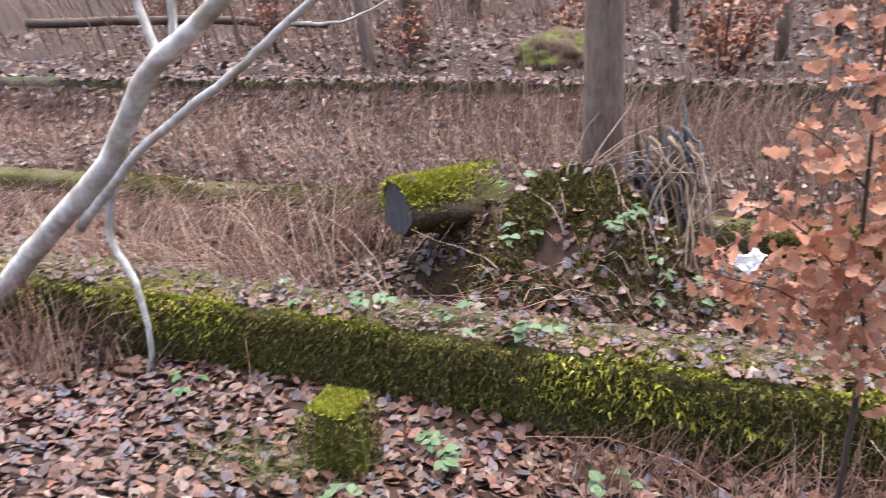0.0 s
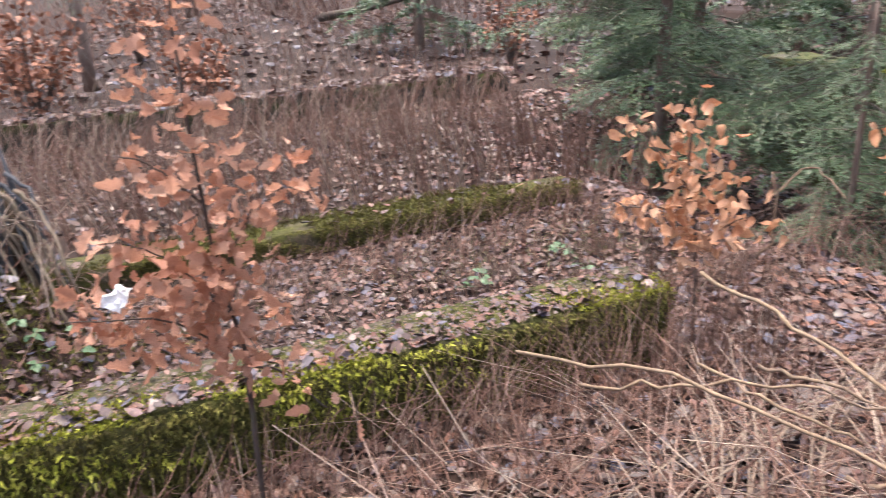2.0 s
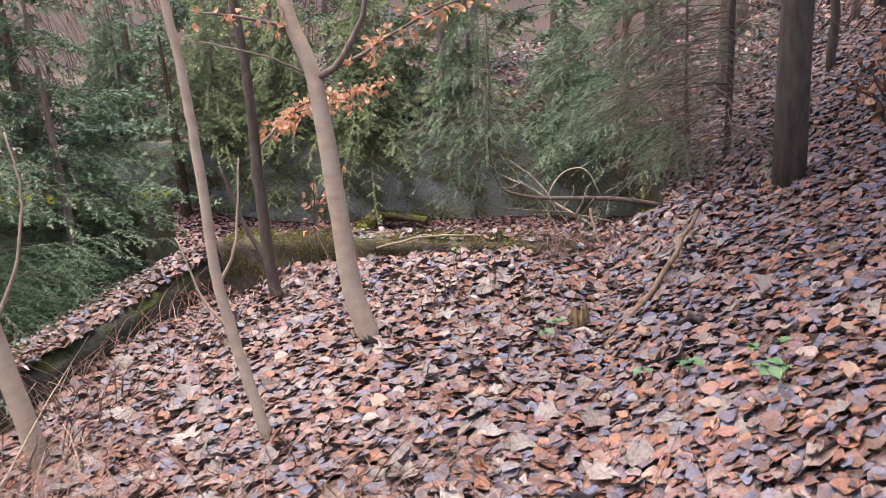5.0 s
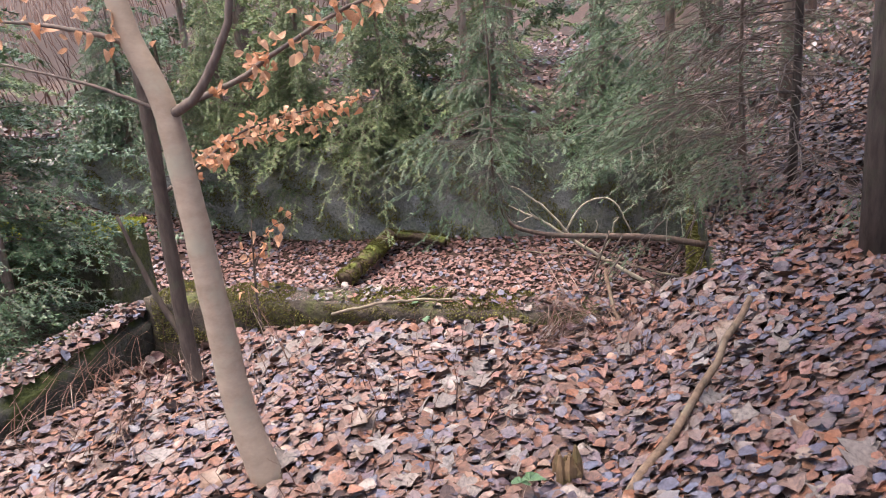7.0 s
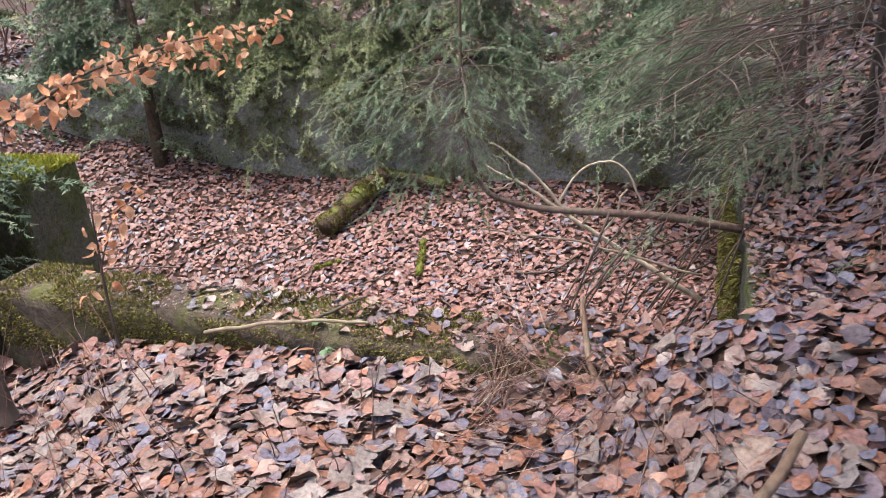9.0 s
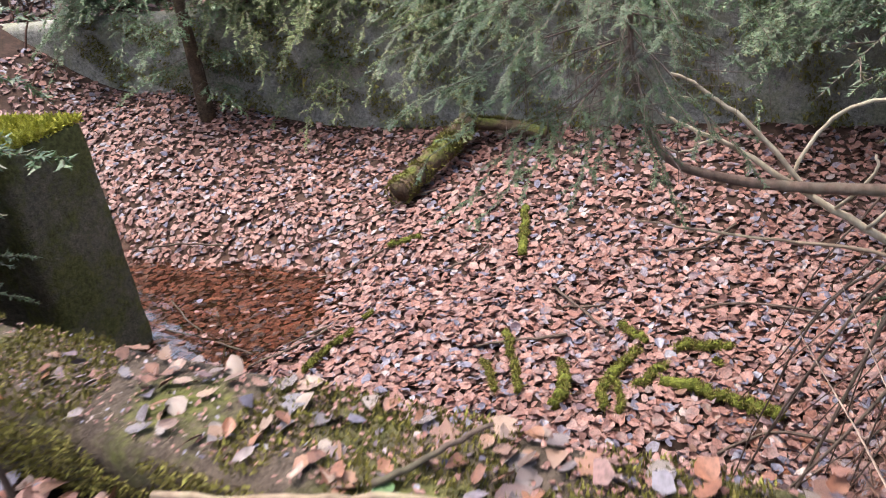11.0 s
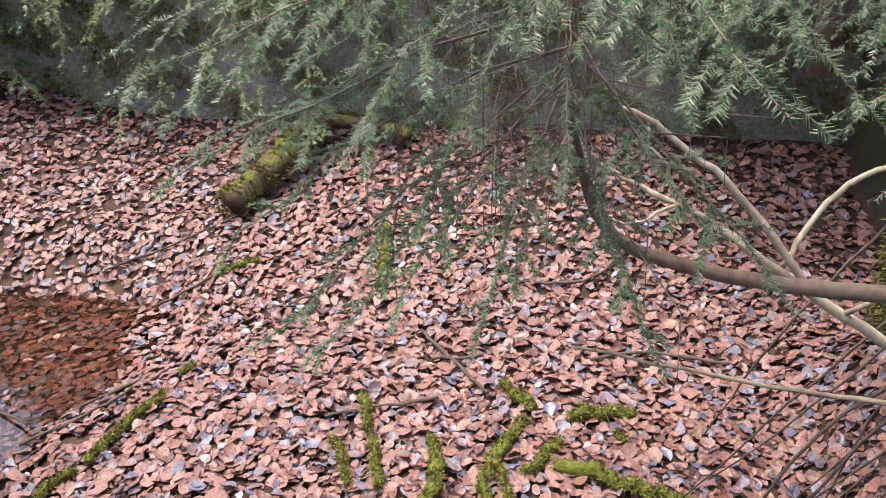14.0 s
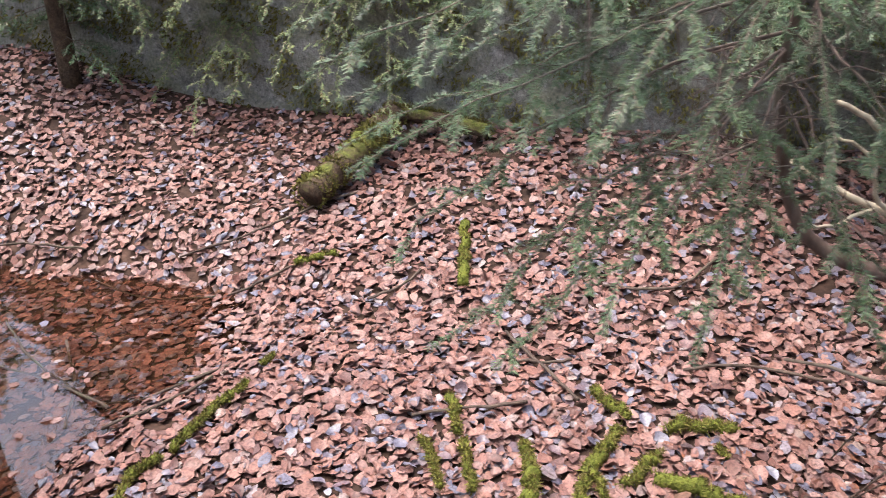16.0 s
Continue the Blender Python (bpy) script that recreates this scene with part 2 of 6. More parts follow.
m_water, t, b = shader("tannin_water", 0.0, 0.5)
b.inputs["Base Color"].default_value = (0.56, 0.33, 0.21, 1)
b.inputs["Transmission Weight"].default_value = 1.0
b.inputs["IOR"].default_value = 1.5
bump(t, b, noise_tex(t, 6, 3), 0.04, 0.01)
WATER = m_water

# ---- mesh helpers ----


def mesh_of(name, verts, faces, material, smooth=False):
    """One mesh from an array of corners and an array of equal-sided faces, or a list of mixed ones."""
    me = bpy.data.meshes.new(name)
    if isinstance(faces, np.ndarray):
        n, k = faces.shape
        me.vertices.add(len(verts))
        me.vertices.foreach_set("co", np.asarray(verts, np.float32).ravel())
        me.loops.add(n * k)
        me.loops.foreach_set("vertex_index", faces.astype(np.int32).ravel())
        me.polygons.add(n)
        me.polygons.foreach_set("loop_start", np.arange(0, n * k, k, dtype=np.int32))
        me.update(calc_edges=True)
    else:
        me.from_pydata([tuple(v) for v in verts], [], faces)
    me.validate()
    if smooth:
        me.polygons.foreach_set("use_smooth", np.ones(len(me.polygons), bool))
    me.materials.append(material)
    return me


class Build:
    """Collects tubes and loose faces into one mesh."""

    def __init__(self):
        self.v, self.f = [], []

    def tube(self, pts, radii, n=6, cap=True):
        pts = [Vector(p) for p in pts]
        if not hasattr(radii, "__len__"):
            radii = [radii] * len(pts)
        side = Vector((0.31, 0.77, 0.55))
        start = len(self.v)
        for i, p in enumerate(pts):
            d = (pts[min(i + 1, len(pts) - 1)] - pts[max(i - 1, 0)])
            d = d.normalized() if d.length > 1e-6 else Vector((0, 0, 1))
            u = (side - d * side.dot(d)).normalized()
            w = d.cross(u)
            side = u
            for k in range(n):
                a = 2 * math.pi * k / n
                self.v.append(p + (u * math.cos(a) + w * math.sin(a)) * radii[i])
        for i in range(len(pts) - 1):
            for k in range(n):
                a, c = start + i * n + k, start + i * n + (k + 1) % n
                self.f.append((a, c, c + n, a + n))
        if cap:
            self.f.append(tuple(start + k for k in reversed(range(n))))
            self.f.append(tuple(start + (len(pts) - 1) * n + k for k in range(n)))
        return self

    def mesh(self, name, material, smooth=True):
        return mesh_of(name, self.v, self.f, material, smooth)


def smooth_line(pts, steps=4, jitter=0.0, rnd=random):
    """A rounded line through pts (Catmull-Rom), with a little unevenness."""
    p = [Vector(q) for q in pts]
    p = [p[0] * 2 - p[1]] + p + [p[-1] * 2 - p[-2]]
    out = []
    for i in range(1, len(p) - 2):
        for k in range(steps):
            s = k / steps
            q = 0.5 * ((2 * p[i]) + (p[i + 1] - p[i - 1]) * s + (2 * p[i - 1] - 5 * p[i] + 4 * p[i + 1] - p[i + 2]) * s * s
                       + (3 * p[i] - p[i - 1] - 3 * p[i + 1] + p[i + 2]) * s ** 3)
            if jitter:
                q = q + Vector([rnd.uniform(-jitter, jitter) for _ in range(3)])
            out.append(q)
    out.append(p[-2])
    return out


def taper(n, r0, r1, power=1.0):
    return [r0 + (r1 - r0) * (i / max(1, n - 1)) ** power for i in range(n)]


def part(name, me, parent, label=""):
    ob = new(name, me)
    ob.parent = parent
    return tagged(ob, label)


def thing(name, at, label, category, group="", kind=""):
    ob = new(name)
    ob.empty_display_size = 0.1
    ob.location = at
    return tagged(ob, label, category, group, kind)


# ---- ground ----


def step(a, b, v):
    k = np.clip((v - a) / (b - a), 0, 1)
    return k * k * (3 - 2 * k)


def waves(x, y, s, seed=0.0):
    return (np.sin(x * s * 1.31 + y * s * 0.57 + seed) + np.sin(-x * s * 0.63 + y * s * 1.17 + 1.7 + seed)
            + np.sin(x * s * 2.1 - y * s * 1.9 + 0.6 + seed) * 0.5 + np.sin(x * s * 3.7 + y * s * 3.1 + seed) * 0.3) / 2.8


def ground_z(x, y):
    x, y = np.asarray(x, float), np.asarray(y, float)
    path = np.clip(0.24 - 0.034 * y, -0.02, 0.4)
    bank = path + (-0.36 - path) * step(0.5, -1.9, x)
    hill = 0.46 * np.clip(x - 1.5 - 1.15 * step(8.7, 9.8, y), 0, 2.2) + 0.10 * np.clip(x - 3.7, 0, 60)
    bank = bank + hill + 0.06 * np.clip(y - 9, 0, 40) * step(1.5, 3.5, x)
    left = -0.36 - 0.14 * step(-2.6, -4.6, x) + 0.12 * step(-9.5, -10.6, x) + 0.05 * np.clip(-x - 10.5, 0, 40) * step(0, 6, y)
    sunken = -1.35 + 0.9 * step(-7.5, -10, x)
    left = left + (sunken - left) * step(5.6, 7.2, y)
    z = left + (bank - left) * step(-2.42, -2.12, x)
    floor = (-2.13 - 0.34 * step(-2.2, -3.75, x + 0.25 * waves(x, y, 2.3, 1.0)) * (1 - step(13.75, 14.85, y + 0.2 * waves(x, y, 1.9))) + 0.172 * np.clip(y - 14, 0, 3.0)
             + 0.55 * step(-4.5, -8, x) * step(13.5, 16.5, y) - 0.05 * step(0.0, 1.5, x))
    floor = floor + 1.6 * step(-8, -12, x) + 1.1 * step(1.0, 2.2, x) * step(12.4, 9.6, y)
    floor = floor + 0.45 * step(1.3, 2.15, x) * step(14.4, 13.2, y)
    ease = step(14.3, 13.9, y)
    inside = step(9.1, 9.34, y + 0.08 * x) * (ease * step(2.36, 2.2, x) + (1 - ease) * step(2.72, 2.5, x)) * (1 - step(16.95, 17.2, y)) * step(-14, -11, x)
    z = z + (floor - z) * inside
    back = 0.05 + 0.09 * np.clip(y - 17, 0, 30) + 0.02 * (x + 3)
    z = z + (back - z) * step(16.95, 17.2, y) * step(2.6, 1.6, x)
    z = z + 0.13 * np.clip(np.hypot(x + 3, y - 5) - 27, 0, 150) + 0.16 * np.exp(-((x - 1.9) / 0.55) ** 2 - ((y - 8.85) / 0.4) ** 2)
    z = z + 0.95 * np.exp(-((x + 3.6) / 0.62) ** 2 - ((y + 0.02) / 0.85) ** 2) * step(-2.4, -2.9, x)
    z = z + 0.42 * np.exp(-((x + 4.15) / 0.42) ** 2 - ((y + 0.9) / 0.42) ** 2)
    z = z + 0.22 * step(0.0, -2.5, y) * step(-8.6, -9.9, x) * step(-11.5, -10.7, x)
    z = z - 0.5 * np.exp(-((x + 1.75) / 0.2) ** 2 - ((y - 8.98) / 0.2) ** 2)
    z = z + (0.13 * step(-0.1, -1.2, x) * step(-1.9, -1.5, x) - 0.045 * step(0.0, 0.5, x) * step(1.9, 1.4, x)) * np.exp(-((y + 0.08 * x - 8.9) / 0.5) ** 2)
    z = z - 0.6 * np.exp(-((x + 3.3) / 0.34) ** 2 - ((y + 0.85) / 0.32) ** 2)
    rough = 0.035 * waves(x, y, 1.3) + 0.018 * waves(x, y, 4.1, 2.0)
    return z + rough


def gz(x, y):
    return float(ground_z(x, y))


def spread(a, b, fine_a, fine_b, s):
    """Grid lines: fine between fine_a and fine_b, then wider and wider out to a and b."""
    mid = list(np.arange(fine_a, fine_b, s))
    lo, hi, d = [fine_a], [mid[-1]], s
    while lo[-1] > a:
        d *= 1.25
        lo.append(lo[-1] - d)
    d = s
    while hi[-1] < b:
        d *= 1.25
        hi.append(hi[-1] + d)
    return np.array(lo[:0:-1] + mid + hi[1:])


gx, gy = spread(-500, 500, -11.5, 6, 0.12), spread(-500, 500, -4, 18, 0.12)
X, Y = np.meshgrid(gx, gy)
Z = ground_z(X, Y)
nx, ny = len(gx), len(gy)
idx = np.arange(nx * ny).reshape(ny, nx)
F = np.stack([idx[:-1, :-1], idx[:-1, 1:], idx[1:, 1:], idx[1:, :-1]], -1).reshape(-1, 4)
ground = tagged(new("ground", mesh_of("ground", np.stack([X, Y, Z], -1).reshape(-1, 3), F, SOIL, True)),
                "leaf-covered forest soil sloping between old basins", "ground", kind="structure")

# ---- water ----
w = np.linspace(0, 1, 24)
WX, WY = np.meshgrid(-6.6 + 4.4 * w, 11.2 + 3.6 * w)
idx = np.arange(24 * 24).reshape(24, 24)
F = np.stack([idx[:-1, :-1], idx[:-1, 1:], idx[1:, 1:], idx[1:, :-1]], -1).reshape(-1, 4)
water = tagged(new("water", mesh_of("water", np.stack([WX, WY, WX * 0 - 2.33], -1).reshape(-1, 3), F, WATER, True)),
               "shallow brown puddle among the fallen leaves", "water", kind="structure")
water.visible_shadow = False

# ---- concrete walls ----


def wall(name, x0, x1, y0, y1, z0, z1, material, label, cell=0.09, worn=0.02, sag=0.0):
    """A worn concrete block: every face is divided, edges are rounded off and the surface is uneven."""
    verts, faces, seen = [], [], {}
    n = [max(2, int(round((b - a) / cell))) for a, b in ((x0, x1), (y0, y1), (z0, z1))]

    def corner(i, j, k):
        key = (i, j, k)
        if key not in seen:
            p = [x0 + (x1 - x0) * i / n[0], y0 + (y1 - y0) * j / n[1], z0 + (z1 - z0) * k / n[2]]
            at_edge = [(q in (0, n[a])) for a, q in enumerate(key)]
            c = [(x0 + x1) / 2, (y0 + y1) / 2, (z0 + z1) / 2]
            if sum(at_edge) >= 2:
                for a in range(3):
                    if at_edge[a]:
                        p[a] += math.copysign(worn * (0.7 + 0.8 * noise.noise(Vector(p) * 3)), c[a] - p[a])
            d = noise.noise_vector(Vector(p) * 4.0) * worn * 0.7 + noise.noise_vector(Vector(p) * 1.1) * worn
            seen[key] = len(verts)
            verts.append((p[0] + d[0], p[1] + d[1], p[2] + d[2] * 0.7))
        return seen[key]

    for axis in range(3):
        u, w2 = [a for a in range(3) if a != axis]
        for end in (0, n[axis]):
            for i in range(n[u]):
                for j in range(n[w2]):
                    quad = []
                    for di, dj in ((0, 0), (1, 0), (1, 1), (0, 1)):
                        key = [0, 0, 0]
                        key[axis], key[u], key[w2] = end, i + di, j + dj
                        quad.append(corner(*key))
                    if (end == 0) != (axis == 1):
                        quad.reverse()
                    faces.append(tuple(quad))
    return tagged(new(name, mesh_of(name, verts, faces, material, True)), label, "wall", kind="structure")


wall_near = wall("wall_near", -2.44, -2.03, -7.0, 3.85, -0.9, 0.055, WALL_MOSS, "low moss-grown concrete basin wall strewn with leaves")
wall_second = wall("wall_second", -5.30, -4.93, -9.0, 5.15, -0.9, -0.30, WALL_MOSS, "low basin wall under thick green moss")
wall_third = wall("wall_third", -10.6, -10.1, -14.0, 7.2, -1.0, -0.1, WALL_DARK, "mossy concrete wall beyond the brush, its face coloured dark for shadow", 0.15, 0.06)
wall_left = wall("wall_left", -2.56, -2.10, 6.5, 9.46, -2.6, -0.09, WALL_DARK, "dark concrete wall along the sunken basin", 0.07, 0.06)
wall_cross = wall("wall_cross", -2.12, 2.4, 9.03, 9.42, -2.7, 0.06, WALL_CROSS, "concrete cross wall with moss, leaves and a stick on top")
wall_pier = wall("wall_pier", -9.5, -4.52, 11.75, 12.62, -2.8, -0.19, WALL_GREY, "thick concrete pier capped with bright moss")
wall_rear = wall("wall_rear", -14.0, 3.2, 16.85, 17.35, -2.6, 0.02, WALL_REAR, "tall stained concrete rear wall of the basin", 0.12)
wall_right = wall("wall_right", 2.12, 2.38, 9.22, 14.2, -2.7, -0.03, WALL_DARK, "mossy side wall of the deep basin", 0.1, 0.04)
# Closes the corner; its dark tone stands for the shaded hollow.
wall_corner = wall("wall_corner", 2.45, 2.75, 14.1, 17.2, -2.7, -0.1, WALL_DARK, "side wall in the basin's far corner, coloured dark for its shade", 0.12)

# ---- fallen leaves ----


def leaf_shape(kind):
    """Outline of a leaf in its own plane (x across, y along, one unit long): left edge, midrib and right edge."""
    if kind == "lite":
        return np.array([(0, 0), (-0.29, 0.25), (-0.28, 0.70), (0.02, 1.0), (0.29, 0.68), (0.3, 0.26)], float), np.array([(0, 3, 2, 1), (0, 5, 4, 3)])
    if kind == "mid":
        v = [(0, 0), (-0.26, 0.16), (0, 0.22), (0.26, 0.16), (-0.36, 0.48), (0, 0.52), (0.36, 0.48), (-0.25, 0.80), (0, 1.0), (0.25, 0.80)]
        return np.array(v, float), np.array([(0, 3, 2, 1), (1, 2, 5, 4), (2, 3, 6, 5), (4, 5, 8, 7), (5, 6, 9, 8)])
    rows = {"beech": [(0.0, 0.02), (0.18, 0.24), (0.45, 0.34), (0.75, 0.22), (1.0, 0.0)],
            "maple": [(0.0, 0.05), (0.15, 0.42), (0.35, 0.25), (0.5, 0.48), (0.68, 0.18), (1.0, 0.0)],
            "oak": [(0.0, 0.02), (0.14, 0.10), (0.24, 0.24), (0.34, 0.15), (0.46, 0.32), (0.58, 0.2), (0.70, 0.34), (0.82, 0.2), (0.94, 0.16), (1.0, 0.0)]}[kind]
    v, f = [], []
    for y, w in rows:
        v += [(-w, y), (0.0, y), (w, y)]
    for i in range(len(rows) - 1):
        a = 3 * i
        for c in (0, 1):
            f.append((a + c, a + c + 1, a + c + 4, a + c + 3))
    return np.array(v), np.array(f)


def scatter(name, xy, size, material, seed, label, kind_leaf="lite", tilt=0.42, lift=0.03, height=ground_z, relief=0.7):
    rng = np.random.default_rng(seed)
    n = len(xy)
    base, faces = leaf_shape(kind_leaf)
    k = len(base)
    s = rng.uniform(size[0], size[1], n)
    wide = rng.uniform(0.75, 1.25, n)
    curl = rng.normal(0, 0.45, n)
    fold = rng.normal(0.25, 0.35, n)
    px_, py_ = base[:, 0][None] * wide[:, None], base[:, 1][None] - 0.5
    curl, fold = curl * relief, fold * relief
    pz_ = curl[:, None] * (py_ ** 2) * 1.2 + fold[:, None] * np.abs(px_) + 0.25 * px_ * rng.normal(0, 0.6, n)[:, None]
    ragged = 0.05 if kind_leaf == "mid" else 0.06
    px_ = px_ + rng.normal(0, ragged, px_.shape)
    py_ = py_ + rng.normal(0, ragged, px_.shape)
    pz_ = pz_ + rng.normal(0, 0.03, px_.shape)
    local = np.stack([px_, py_, pz_], -1) * s[:, None, None]
    e = 0.05
    hx = (height(xy[:, 0] + e, xy[:, 1]) - height(xy[:, 0] - e, xy[:, 1])) / (2 * e)
    hy = (height(xy[:, 0], xy[:, 1] + e) - height(xy[:, 0], xy[:, 1] - e)) / (2 * e)
    nrm = np.stack([-np.clip(hx, -1.2, 1.2) + rng.normal(0, tilt, n), -np.clip(hy, -1.2, 1.2) + rng.normal(0, tilt, n), np.ones(n)], -1)
    nrm /= np.linalg.norm(nrm, axis=1)[:, None]
    a = rng.uniform(0, 2 * np.pi, n)
    t0 = np.stack([np.cos(a), np.sin(a), np.zeros(n)], -1)
    t0 -= nrm * (t0 * nrm).sum(1)[:, None]
    t0 /= np.linalg.norm(t0, axis=1)[:, None]
    t1 = np.cross(nrm, t0)
    z = height(xy[:, 0], xy[:, 1]) + rng.uniform(0.004, lift, n)
    pos = np.stack([xy[:, 0], xy[:, 1], z], -1)
    V = pos[:, None] + local[..., :1] * t1[:, None] + local[..., 1:2] * t0[:, None] + local[..., 2:] * nrm[:, None]
    FF = faces[None] + (np.arange(n) * k)[:, None, None]
    return tagged(new(name, mesh_of(name, V.reshape(-1, 3), FF.reshape(-1, 4), material, kind_leaf == "mid")), label, "leaves", kind="stuff")


def region(seed, n, x0, x1, y0, y1, keep=None):
    rng = np.random.default_rng(seed)
    p = np.stack([rng.uniform(x0, x1, n), rng.uniform(y0, y1, n)], -1)
    if keep is None:
        return p
    p = p + rng.normal(0, 0.4, p.shape)  # no straight edges
    return p[keep(p[:, 0], p[:, 1])]


def no_wall(x, y):
    free = ~((x > -2.5) & (x < -2.0) & (y < 3.9)) & ~((x > -5.34) & (x < -4.9) & (y < 5.2)) & ~((x > -10.7) & (x < -10.0))
    along_wall = y + 0.08 * x
    free &= ~((x > -2.6) & (x < -2.05) & (y > 5.8) & (y < 9.5)) & ~((along_wall > 8.98) & (along_wall < 9.46) & (x < 2.5))
    free &= ~((x < -4.5) & (y > 11.7) & (y < 12.7)) & ~((y > 16.8) & (y < 17.4) & (x < 3.2)) & ~((x > 2.1) & (x < 2.34) & (y > 9.5) & (y < 14.2)) & ~((x > 2.42) & (x < 2.72) & (y > 14.1) & (y < 17.3))
    return free


scatter("leaf_litter", region(1, 21000, -3.6, 2.5, 9.2, 14.2, no_wall), (0.045, 0.11), LITTER, 1, "thick red-brown beech leaves covering the basin floor", "mid", tilt=0.26, lift=0.05, relief=0.9)
scatter("leaf_litter", region(30, 34000, -9, 2.5, 9.2, 16.9, lambda x, y: no_wall(x, y) & ((x < -3.5) | (y > 14.1))), (0.05, 0.11), LITTER, 30, "red-brown leaves on the far part of the basin floor", tilt=0.26, lift=0.05, relief=0.9)
# Darker leaves overlaid here; most of their darkness stands for shade.
scatter("leaf_litter", region(36, 1500, 0.7, 2.1, 9.6, 13.0, no_wall), (0.04, 0.1), WET_LITTER, 36, "wet dark leaves overlaid on the basin's corner, mostly for its shade", "mid", tilt=0.3, lift=0.06)
scatter("leaf_litter", region(2, 17000, -2.0, 1.75, 4.0, 9.2, no_wall), (0.04, 0.105), BANK_LITTER, 2, "wet brown leaves on the bank, sky sheen coloured in grey-violet", "mid", 0.21, 0.045, relief=0.65)
scatter("leaf_litter", region(22, 13000, 1.2, 4.6, 4.0, 9.2, no_wall), (0.035, 0.09), WET_LITTER, 22, "dark wet leaves on the foot of the slope", "mid", tilt=0.19, lift=0.05, relief=0.6)
scatter("leaf_litter", region(25, 11000, -2.0, 4.8, 3.8, 9.5, no_wall), (0.07, 0.125), DULL_LITTER, 25, "sodden lower leaves of the bank", tilt=0.12, lift=0.014, relief=0.4)
scatter("leaf_litter", region(26, 4500, -14.5, -9, 11.5, 17, no_wall), (0.08, 0.14), LITTER, 26, "leaves on the rise behind the pier")
scatter("leaf_litter", region(3, 760, -1.6, 2.4, 2.4, 9.1, no_wall), (0.09, 0.165), PALE_LEAF, 3, "large pale maple leaves lying on the bank", "maple", 0.35, 0.06)
scatter("leaf_litter", region(4, 17000, -2.0, 1.2, -4, 4.2, no_wall), (0.04, 0.09), DULL_LITTER, 4, "damp fallen leaves beside the low wall")
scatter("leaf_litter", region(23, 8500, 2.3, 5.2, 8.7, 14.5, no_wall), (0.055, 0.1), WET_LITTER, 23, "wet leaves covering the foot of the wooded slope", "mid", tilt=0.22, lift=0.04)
scatter("leaf_litter", region(5, 14000, 2.3, 10, 8.7, 24, no_wall), (0.07, 0.11), WET_LITTER, 5, "fallen leaves on the wooded slope")
scatter("leaf_litter", region(6, 15000, -5, -1.95, -6, 6.5, lambda x, y: no_wall(x, y) & (np.hypot((x + 3.3) / 0.36, (y + 0.85) / 0.34) > 1) & ((np.hypot((x + 3.5) / 0.6, (y + 0.02) / 0.8) > 1) | (waves(x, y, 9.0) > -0.1))), (0.04, 0.08), DULL_LITTER, 6, "leaves and debris filling the first basin")
scatter("leaf_litter", region(7, 12000, -10.1, -5.2, -9, 8, no_wall), (0.05, 0.1), DULL_LITTER, 7, "leaves among the dry stalks")
scatter("leaf_litter", region(8, 13000, -32, -10.4, -22, 24, no_wall), (0.12, 0.22), DULL_LITTER, 8, "fallen leaves under the distant trees", lift=0.06)
scatter("leaf_litter", region(9, 9000, -14, 4, 17.2, 30, no_wall), (0.09, 0.16), LITTER, 9, "fallen leaves behind the rear wall")
scatter("leaf_litter", region(27, 9000, 0.9, 5.5, -4.5, 4.2, no_wall), (0.05, 0.11), WET_LITTER, 27, "trodden wet leaves along the path", tilt=0.2)
scatter("leaf_litter", region(28, 9000, 4.4, 15, -12, 10, no_wall), (0.1, 0.17), WET_LITTER, 28, "fallen leaves on the upper slope", lift=0.05)
scatter("leaf_litter", region(29, 7000, -10, 5, -15, -3.8, no_wall), (0.09, 0.16), DULL_LITTER, 29, "fallen leaves behind the start of the path", lift=0.05)
scatter("leaf_litter", region(10, 5000, -10, -2.5, 5.5, 11.8, no_wall), (0.07, 0.12), LITTER, 10, "leaves in the sunken basin")


def on_top(z):
    return lambda x, y: np.full(np.shape(x), z)


scatter("leaf_litter", region(11, 1000, -2.43, -2.06, -5, 3.8), (0.03, 0.075), DULL_LITTER, 11, "leaves lying on the low wall", height=on_top(0.06))
scatter("leaf_litter", region(19, 9000, -2.43, -2.05, -5, 3.8), (0.008, 0.026), DULL_LITTER, 19, "crumbled red-brown leaf dirt on the low wall", lift=0.014, height=on_top(0.06))
scatter("leaf_litter", region(20, 3200, -10.6, -10.05, -12, 7.2), (0.06, 0.13), DULL_LITTER, 20, "leaves on the wall beyond the brush", height=on_top(-0.08))
scatter("leaf_litter", region(12, 130, -5.27, -4.96, -6, 5.1), (0.05, 0.1), BANK_LITTER, 12, "leaves on the moss of the second wall", height=on_top(-0.29))
scatter("leaf_litter", region(14, 1900, 2.13, 2.42, 9.5, 14.1), (0.05, 0.095), BANK_LITTER, 14, "leaves on the basin's side wall", lift=0.06, height=on_top(-0.02))
CROSS = [wall_cross]
CROSS.append(scatter("leaf_litter", region(18, 2200, -2.0, 2.4, 9.06, 9.40), (0.008, 0.03), LITTER, 18, "crumbled leaf litter on the cross wall", lift=0.012, height=on_top(0.062)))
CROSS.append(scatter("leaf_litter", region(24, 70, -1.6, 1.1, 9.08, 9.38), (0.04, 0.08), BANK_LITTER, 24, "leaves strewn over the cross wall", lift=0.03, height=on_top(0.066)))
scatter("leaf_litter", region(15, 500, -8, 3, 16.9, 17.3), (0.06, 0.1), LITTER, 15, "leaves on the rear wall", height=on_top(0.03))
